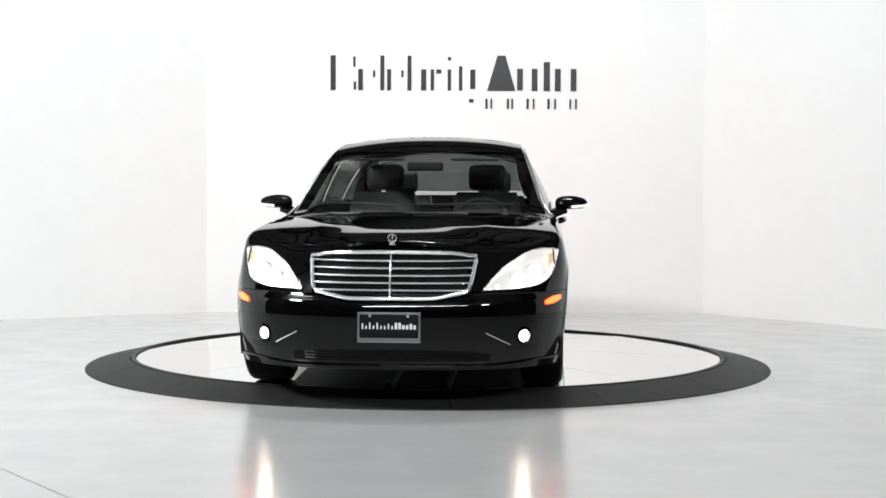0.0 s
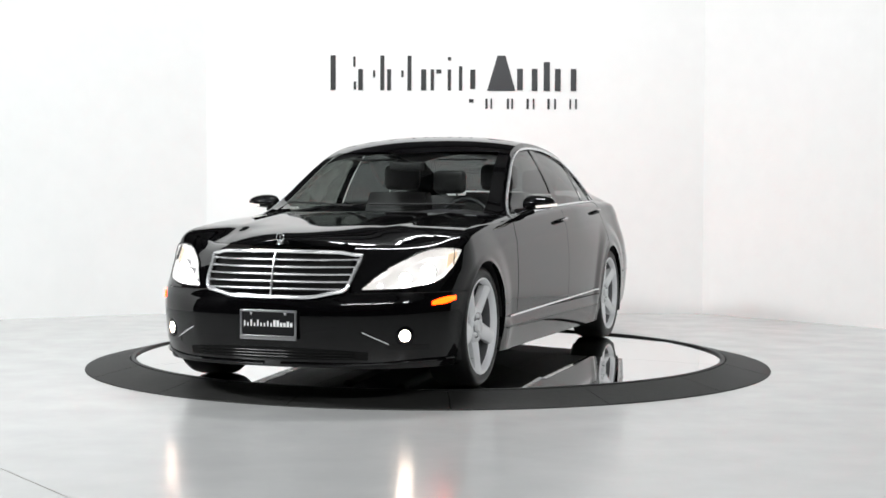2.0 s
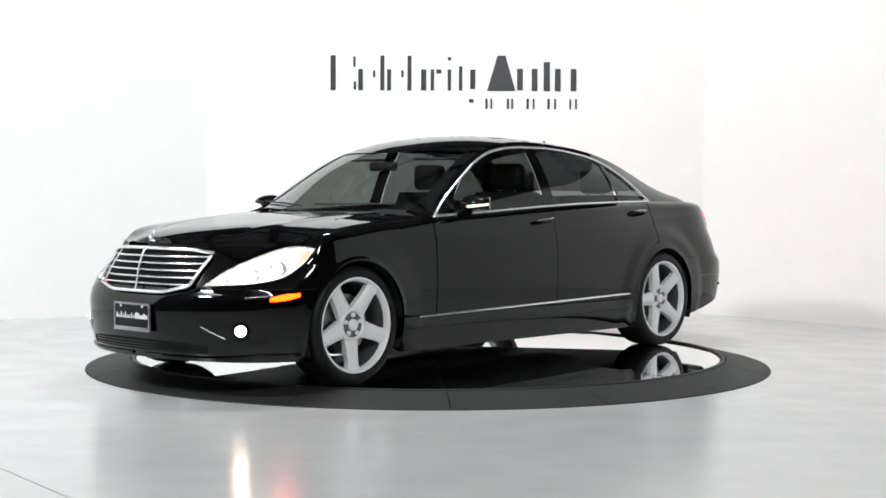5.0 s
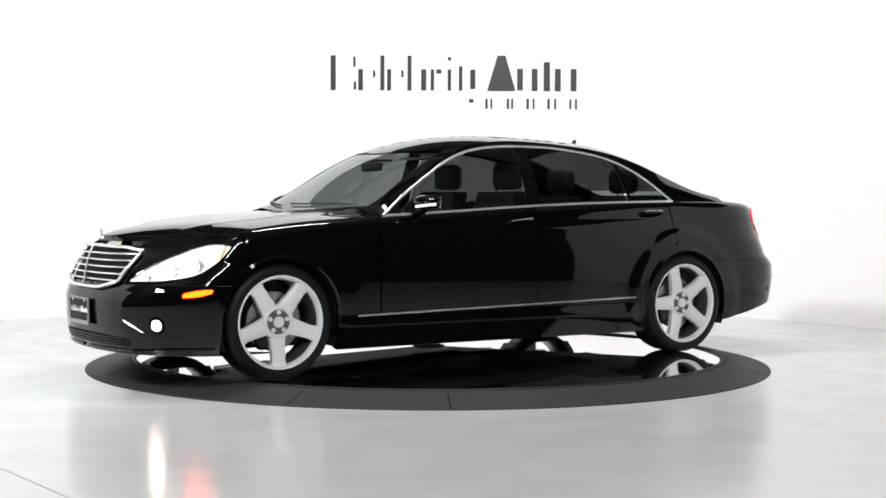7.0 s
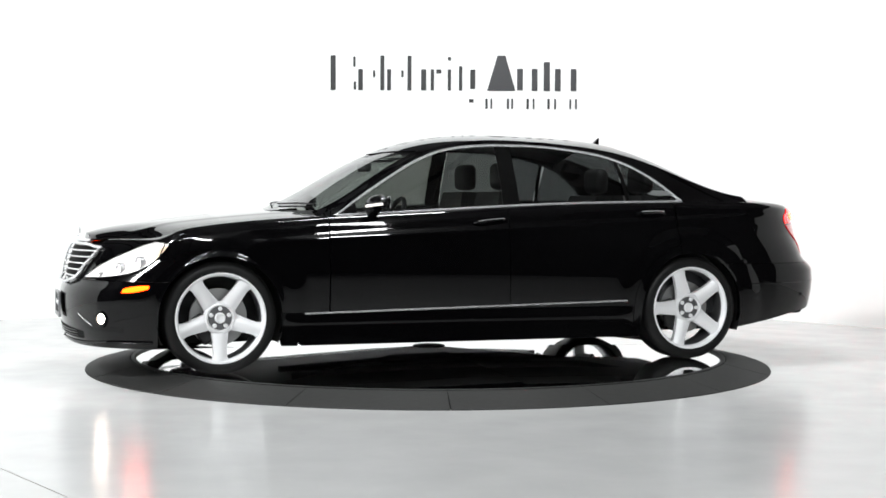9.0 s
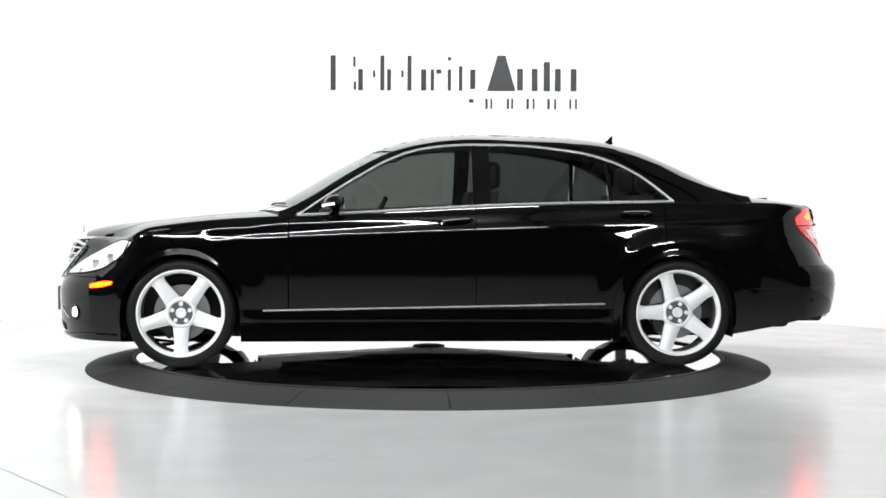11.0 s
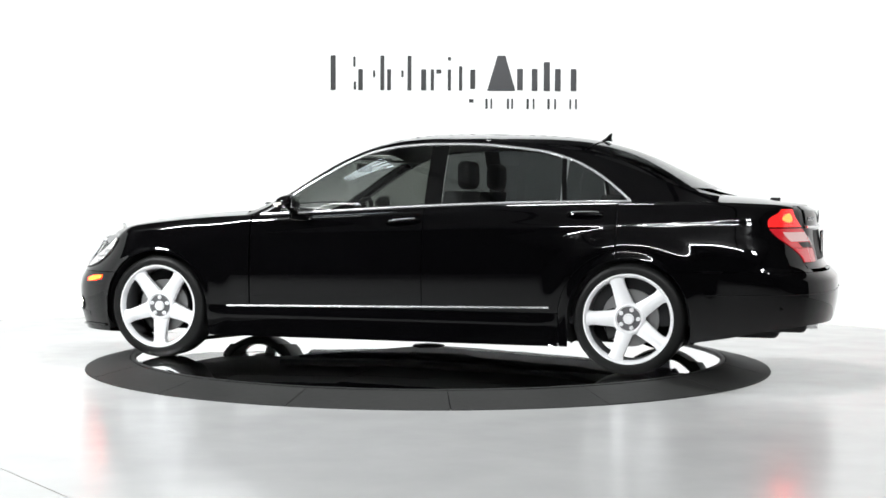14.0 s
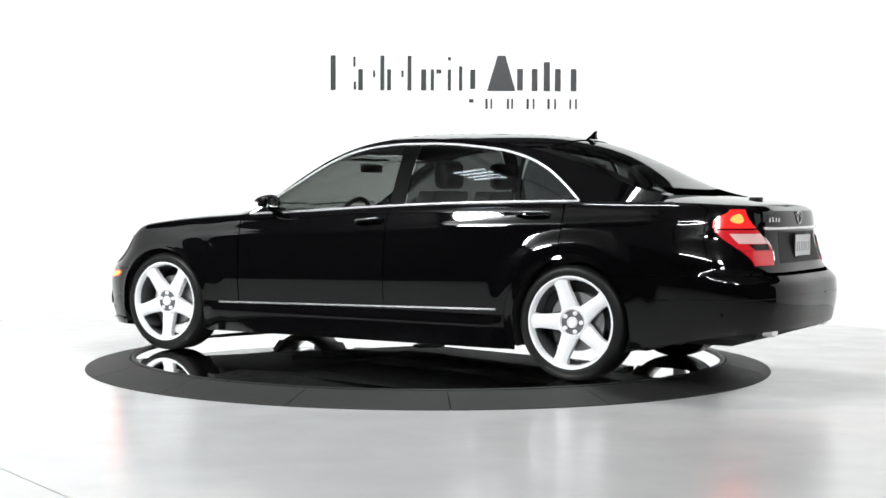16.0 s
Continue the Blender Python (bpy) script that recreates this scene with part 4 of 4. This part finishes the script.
# ---- lamps ----
for s in (1, -1):
    lamp = new("headlamp")
    lamp.parent = car

    def lamp_dom(a, b):
        u = lerp(LAMP_U0, LAMP_U1, a)
        return u, lerp(lamp_lo(a), min(lamp_hi(a), top_z(u) - 0.002), b)
    # a pale reflector bowl behind a clear cover; its glow paints the lamp's light
    bm = bmesh.new()

    def bowl(a, b):
        rim = min(1, 9 * min(a, 1 - a)) * min(1, 5 * min(b, 1 - b))
        return skin_off(*lamp_dom(a, b), 0.003 - 0.034 * rim, s)
    add_grid(bm, bowl, 40, 16)
    part("reflector_bowl", finish(bm), LAMP_BOWL, lamp, "reflector bowl with an added glow")
    bm = bmesh.new()
    flank_sheet(bm, lambda a, b: lamp_dom(a, b), 40, 12, s, lip=0, out=0.007)
    cover = part("cover", finish(bm), LAMP_GLASS, lamp, "clear lamp cover")
    cover.visible_shadow = False
    # the signal's emission gives the lamp's outer corner its warm glow
    bm = bmesh.new()
    flank_sheet(bm, lambda a, b: lamp_dom(lerp(0.80, 0.955, a), lerp(0.30, 0.80, b)), 8, 6, s, lip=0.012, out=-0.014)
    part("turn_signal", finish(bm), AMBER_DIM, lamp, "pale amber turn signal with an added glow")
    rim_pts = [skin_off(*lamp_dom(k / 30, 0), 0.005, s) for k in range(31)] + [skin_off(*lamp_dom(k / 30, 1), 0.005, s) for k in range(30, -1, -1)]
    part("bezel", add_tube(bmesh.new(), rim_pts, 0.004, 6, closed=True), BLACK_TRIM, lamp)
    # projectors: a short metal barrel with a lit lens in it
    for at, up, r in ((0.15, 0.42, 0.016), (0.36, 0.42, 0.040), (0.58, 0.46, 0.046)):
        cu, cz = lamp_dom(at, up)
        c = skin_off(cu, cz, -0.034, s)
        m = Matrix.Translation(c) @ pose(0, 0, 0, 0, 0, -90 + 14 * s)
        bm = add_spin(bmesh.new(), [(r, -0.02), (r, 0.016), (r * 0.93, 0.019), (r * 0.86, 0.015), (r * 0.84, -0.004)], 28)
        bmesh.ops.transform(bm, matrix=m, verts=bm.verts)
        proj = part("projector", finish(bm), PLATE_GREY, lamp, "metal projector barrel")
        bm = add_spin(bmesh.new(), [(0.0, 0.010), (r * 0.45, 0.007), (r * 0.84, -0.003)], 24)
        bmesh.ops.transform(bm, matrix=m, verts=bm.verts)
        part("lens", finish(bm), LAMP_WHITE, proj, "lit projector lens")
    # a chrome line stands in for the highlight on the bumper's crease
    part("crease_highlight", add_tube(bmesh.new(), [skin_off(u_front(lerp(0.50, 0.63, k / 8), 0.33), lerp(0.362, 0.298, k / 8), 0.003, s) for k in range(9)], 0.0035, 6), CHROME, front_bumper, "thin chrome line for the crease highlight beside the fog lamp")

    # amber side marker on the bumper's corner
    bm = bmesh.new()

    def mark(a, b):
        u = lerp(u_of_x(2.15, 0.525), u_of_x(2.01, 0.53), a)
        z = lerp(0.512, 0.535, a) + lerp(-0.010 - 0.007 * math.sin(math.pi * a), 0.010 + 0.007 * math.sin(math.pi * a), b)
        return u, z
    flank_sheet(bm, mark, 12, 4, s, lip=0.01, out=0.006)
    part("side_marker", finish(bm), AMBER, car, "lit amber side marker")

    # fog lamp in its recess
    fog = new("fog_lamp")
    fog.parent = car
    fu = u_front(0.70, 0.342)
    fp = skin_off(fu, 0.342, -0.002, s)
    bm = add_spin(bmesh.new(), [(0.0, 0.012), (0.018, 0.010), (0.030, 0.004), (0.033, -0.01)], 28)
    m = pose(0, 0, 0, 0, 0, -90 + 36 * s)
    bmesh.ops.transform(bm, matrix=Matrix.Translation(fp) @ m, verts=bm.verts)
    part("lens", finish(bm), LAMP_FOG, fog, "lit round fog lamp lens")
    bm = add_spin(bmesh.new(), [(0.034, -0.012), (0.037, 0.008), (0.050, 0.007), (0.056, -0.012)], 28)
    bmesh.ops.transform(bm, matrix=Matrix.Translation(fp) @ m, verts=bm.verts)
    part("bezel", finish(bm), BLACK_TRIM, fog)

# lower air intakes and lip of the front bumper
bm = bmesh.new()
for s in (1, -1):
    flank_sheet(bm, lambda a, b: (lerp(0, u_front(0.53, 0.3), a), lerp(0.212, 0.275 - 0.02 * a * a, b)), 14, 6, s, lip=0.006, out=0.002)
part("lower_intake", finish(bm), INTAKE, front_bumper, "black mesh air intake")
for k in range(3):
    z = 0.224 + 0.016 * k
    pts = [skin_off(u_front(abs(y), z), z, 0.004, 1 if y >= 0 else -1) for y in [lerp(-0.46, 0.46, i / 30) for i in range(31)]]
    part("intake_bar", add_tube(bmesh.new(), pts, 0.003, 6), BLACK_TRIM, front_bumper, "black intake bar")
for s in (1, -1):
    # fog lamp recess and the spoiler lip under it
    bm = bmesh.new()

    def recess(a, b):
        c = 0.5 - 0.5 * math.cos(math.pi * b)
        y = lerp(0.615, 0.80, a)
        return u_front(y, 0.3), lerp(lerp(0.272, 0.262, a), lerp(0.300, 0.290, a), c)
    flank_sheet(bm, recess, 12, 5, s, lip=0.006, out=0.002)
    part("side_intake", finish(bm), BLACK_TRIM, front_bumper, "black side intake")
    pts = [skin_off(lerp(0.02, u_of_x(WB + 0.40, 0.19), k / 40), 0.186 + 0.02 * ease(0.35, 0.8, k / 40), 0.004, s) for k in range(41)]
    part("spoiler_lip", add_tube(bmesh.new(), pts, 0.009, 8), PAINT, front_bumper, "gloss black spoiler lip")

# front plate: black, with bars of white print in a metal frame
plate = new("front_plate")
plate.parent = car
plate_x = nose_x(0.40) + 0.012
part("panel", add_box(bmesh.new(), plate_x, plate_x + 0.006, -0.158, 0.158, 0.325, 0.468, 0.002), PLATE_BLACK, plate, "black plate panel")
bm = bmesh.new()
add_box(bm, plate_x - 0.002, plate_x + 0.012, -0.166, 0.166, 0.462, 0.474, 0.003)
add_box(bm, plate_x - 0.002, plate_x + 0.012, -0.166, 0.166, 0.314, 0.338, 0.003)
add_box(bm, plate_x - 0.002, plate_x + 0.012, -0.166, -0.155, 0.33, 0.466, 0.003)
add_box(bm, plate_x - 0.002, plate_x + 0.012, 0.155, 0.166, 0.33, 0.466, 0.003)
part("plate_frame", bm, PLATE_GREY, plate, "grey metal plate frame")
for k in range(15):
    y = lerp(-0.14, 0.135, k / 14)
    wide = 0.004 if k < 9 else 0.007
    h = (0.03, 0.018, 0.034, 0.018, 0.034, 0.018, 0.018, 0.028, 0.018, 0.034, 0.034, 0.022, 0.022, 0.03, 0.022)[k]
    part("print_bar", add_box(bmesh.new(), plate_x + 0.006, plate_x + 0.0075, y - wide, y + wide, 0.385, 0.385 + h), PRINT_WHITE, plate, smooth=False)
for y in (-0.10, 0.10):
    bm = add_tube(bmesh.new(), [(plate_x + 0.005, y, 0.455), (plate_x + 0.012, y, 0.455)], 0.008, 10)
    part("screw", bm, CHROME, plate)

# ---- mirrors ----
for s in (1, -1):
    mir = new("wing_mirror")
    mir.parent = car

    def shell(a, b, grow=1.0):
        th, ph = 2 * math.pi * a, math.pi * b
        y = 0.965 + 0.105 * grow * -math.cos(ph)
        k = max(0.02, math.sin(ph)) ** 0.6
        taper = lerp(1.0, 0.62, b)
        x = 0.605 + 0.075 * grow * k * math.cos(th) * (1.15 if math.cos(th) > 0 else 0.55)
        z = 1.035 + (0.070 if math.sin(th) > 0 else 0.040) * grow * k * math.sin(th) * taper + 0.006 * b
        return flip(Vector((x, y, z)), s)
    part("shell", finish(add_grid(bmesh.new(), shell, 28, 16)), PAINT, mir, "glossy black mirror shell")
    pts = [flip(Vector((0.605 + 0.088 * math.cos(t) ** 0.8, 0.965 + 0.112 * math.sin(t), 1.022 + 0.010 * t)), s) for t in [lerp(0.0, 1.45, k / 12) for k in range(13)]]
    # the strip's brightness is put in as emission
    part("indicator", add_tube(bmesh.new(), pts, 0.009, 6), LAMP_CLEAR, mir, "pale clear indicator strip with an added glow")
    part("foot", add_tube(bmesh.new(), [flip(Vector((0.63, 0.79, 0.965)), s), flip(Vector((0.62, 0.86, 0.985)), s), flip(Vector((0.61, 0.93, 1.01)), s)], [0.045, 0.032, 0.03], 10), BLACK_TRIM, mir)
    part("mirror_glass", add_box(bmesh.new(), 0.560, 0.566, 0.90 * s, 1.04 * s, 1.010, 1.080, 0.002), MIRROR_STEEL, mir, "silver mirror glass")
    bm = add_grid(bmesh.new(), lambda a, b: flip(house_side(lerp(0.86, 0.72, a), lerp(belt(lerp(0.86, 0.72, a)).z, glass_top(lerp(0.86, 0.72, a)) + 0.001, b)) + Vector((0, 0.004, 0)), s), 6, 6)
    part("sail_panel", finish(bm), BLACK_TRIM, mir)

# ---- tail lamps ----
for s in (1, -1):
    tail = new("tail_lamp")
    tail.parent = car

    def tail_dom(a, b):
        """a: from the wing round the corner, b: from low to high."""
        z = lerp(0.695, 1.012, b)
        ua = lerp(u_of_x(-2.60, 0.7), u_of_x(-2.395, 0.9), ease(0, 0.72, b)) + (0.10 * ease(0.8, 1.0, b))
        ub = lerp(u_rear(0.47, 0.7), u_rear(0.62, 1.0), ease(0.2, 1.0, b))
        return lerp(ua, ub, a), z
    for name, b0, b1, mat, lab in (("lower_lens", 0.0, 0.26, RED_DIM, "red lower lens"),                                    ("middle_lens", 0.27, 0.64, RED_DIM, "red middle lens"), ("upper_lens", 0.67, 1.0, RED_LIT, "lit red upper lens")):
        bm = bmesh.new()
        flank_sheet(bm, lambda a, b: tail_dom(a, lerp(b0, b1, b)), 16, 8, s, lip=0.02, out=0.007)
        part(name, finish(bm), mat, tail, lab)
    bm = bmesh.new()
    flank_sheet(bm, lambda a, b: tail_dom(lerp(0.42, 0.95, a), lerp(0.275, 0.375, b)), 8, 5, s, lip=0.004, out=0.009)
    part("smoked_patch", finish(bm), BLACK_TRIM, tail, "dark smoked patch in the lens")
    bm = bmesh.new()
    flank_sheet(bm, lambda a, b: tail_dom(lerp(0.20 + 0.06 * b, 0.98, a), lerp(0.39, 0.57, b)), 12, 5, s, lip=0.004, out=0.009)
    part("clear_lens", finish(bm), RED_CLEAR, tail, "pale clear reversing lens")
    bm = bmesh.new()
    flank_sheet(bm, lambda a, b: tail_dom(0.62 + 0.20 * b * math.cos(2 * math.pi * a), 0.84 + 0.085 * b * math.sin(2 * math.pi * a)), 24, 4, s, lip=0, out=0.009)
    part("bulb", finish(bm), BULB, tail, "glowing bulb behind the upper lens")
    part("chrome_edge", add_tube(bmesh.new(), [skin_off(*tail_dom(1.03, k / 12), 0.006, s) for k in range(1, 7)], 0.005, 6), CHROME, tail)

# boot lid: chrome strip, plate recess, badge bars, release knob
part("boot_strip", add_tube(bmesh.new(), [skin_off(u_rear(abs(y), 0.905), 0.905, 0.006, 1 if y >= 0 else -1) for y in [lerp(-0.50, 0.50, k / 24) for k in range(25)]], 0.010, 8), CHROME, boot, "chrome strip across the boot lid")
bm = bmesh.new()
for s in (1, -1):
    flank_sheet(bm, lambda a, b: (lerp(u_rear(0.36, 0.78), 3, a), lerp(0.705, 0.885, b)), 8, 8, s, lip=0.004, out=0.003)
part("plate_recess", finish(bm), BLACK_MATT, boot, "black plate recess")
rp = new("rear_plate")
rp.parent = car
bx = tail_x(0.79) - 0.006
part("panel", add_box(bmesh.new(), bx - 0.008, bx, -0.155, 0.155, 0.725, 0.87, 0.002), PRINT_WHITE, rp, "pale rear plate panel")
bm = bmesh.new()
add_box(bm, bx - 0.012, bx, -0.166, 0.166, 0.866, 0.878, 0.003)
add_box(bm, bx - 0.012, bx, -0.166, 0.166, 0.716, 0.730, 0.003)
add_box(bm, bx - 0.012, bx, -0.166, -0.153, 0.725, 0.87, 0.003)
add_box(bm, bx - 0.012, bx, 0.153, 0.166, 0.725, 0.87, 0.003)
part("plate_frame", bm, PLATE_BLACK, rp, "black plate frame")
for k in range(6):
    y = lerp(-0.11, 0.11, k / 5)
    part("print_bar", add_box(bmesh.new(), bx - 0.0095, bx - 0.008, y - 0.012, y + 0.012, 0.77, 0.825), PLATE_GREY, rp, smooth=False)
for k in range(4):
    y = 0.43 - 0.034 * k
    v = skin(u_rear(y, 0.955), 0.955)
    part("badge_bar", add_box(bmesh.new(), v.x - 0.006, v.x + 0.004, v.y - 0.010, v.y + 0.010, 0.942, 0.968, 0.002), CHROME, boot)
part("badge_ring", add_tube(bmesh.new(), [(tail_x(0.965) - 0.006, 0.038 * math.cos(2 * math.pi * k / 24), 0.97 + 0.038 * math.sin(2 * math.pi * k / 24)) for k in range(24)], 0.004, 6, closed=True), CHROME, boot)
part("high_brake_lamp", add_box(bmesh.new(), -2.42, -2.36, -0.05, 0.05, 1.070, 1.088, 0.006), BLACK_MATT, car, "small black fitting on the boot lid")

# rear bumper details and exhaust tips
for s in (1, -1):
    v = skin(u_rear(0.52, 0.30), 0.30)
    tip = bmesh.new()
    add_tube(tip, [(v.x + 0.18, 0.50 * s, 0.315), (v.x + 0.02, 0.50 * s, 0.318)], 0.032, 18, flat=1.7)
    part("exhaust_tip", finish(tip), CHROME, car, "chrome oval exhaust tip")
    v2 = skin_off(u_of_x(-2.48, 0.42), 0.42, 0.002, s)
    bm = add_spin(bmesh.new(), [(0.0, 0.004), (0.011, 0.003), (0.012, -0.004)], 14)
    bmesh.ops.transform(bm, matrix=Matrix.Translation(v2) @ pose(0, 0, 0, 0, 0, 0 if s > 0 else 180), verts=bm.verts)
    part("parking_sensor", finish(bm), BLACK_TRIM, rear_bumper)
    part("bumper_crease", add_tube(bmesh.new(), [skin_off(lerp(u_of_x(-2.05, 0.5), 2.98, k / 24), 0.50 + 0.02 * k / 24, 0.001, s) for k in range(25)], 0.004, 6), PAINT, rear_bumper)
    # chrome strips on the handles
    for name, hx, hz in (("front", (-0.06, -0.23), (0.927, 0.944)), ("rear", (-1.22, -1.39), (0.986, 0.988))):
        pts = [skin_off(u_of_x(lerp(hx[0], hx[1], k / 8)), lerp(hz[0], hz[1], k / 8) - 0.006, 0.048 * (1 - (2 * k / 8 - 1) ** 4 * 0.25), s) for k in range(9)]
        part("handle_strip", add_tube(bmesh.new(), pts, 0.003, 6), CHROME, car, "thin chrome strip on the handle")

# shark fin aerial on the roof
bm = bmesh.new()
zr = roof_z(-1.27)
ring = [(-1.245, 0.0, 0.016), (-1.275, 0.017, 0.016), (-1.308, 0.050, 0.009), (-1.320, 0.053, 0.005), (-1.316, 0.015, 0.011), (-1.322, -0.004, 0.016)]
left = [bm.verts.new((x, w, zr + h + 0.002)) for x, h, w in ring]
right = [bm.verts.new((x, -w, zr + h + 0.002)) for x, h, w in ring]
bm.faces.new(left)
bm.faces.new(right[::-1])
for k in range(len(ring)):
    bm.faces.new((left[k], left[(k + 1) % len(ring)], right[(k + 1) % len(ring)], right[k]))
part("aerial", finish(bm), BLACK_TRIM, car, "small black roof aerial")


# ---- what moves ----
def motions():
    turn = curve_of((0, -84.9), (2, -69.75), (4, -54.98), (6.5, -36.5), (9, -18.2), (11.5, -0.1), (14, 17.2), (16, 31.75))
    rows, plate_rows = [], []
    for k in range(0, 33):
        t = k * 0.5
        a = 180 - turn(t)
        c = pose(0, 0, DISC_Z, 0, 0, a) @ pose(0.0351, 0.0145, 0)
        rows.append((t, c))
        plate_rows.append((t, pose(0, 0, 0, 0, 0, a)))
    walk(car, rows)
    walk(disc, plate_rows)


motions()
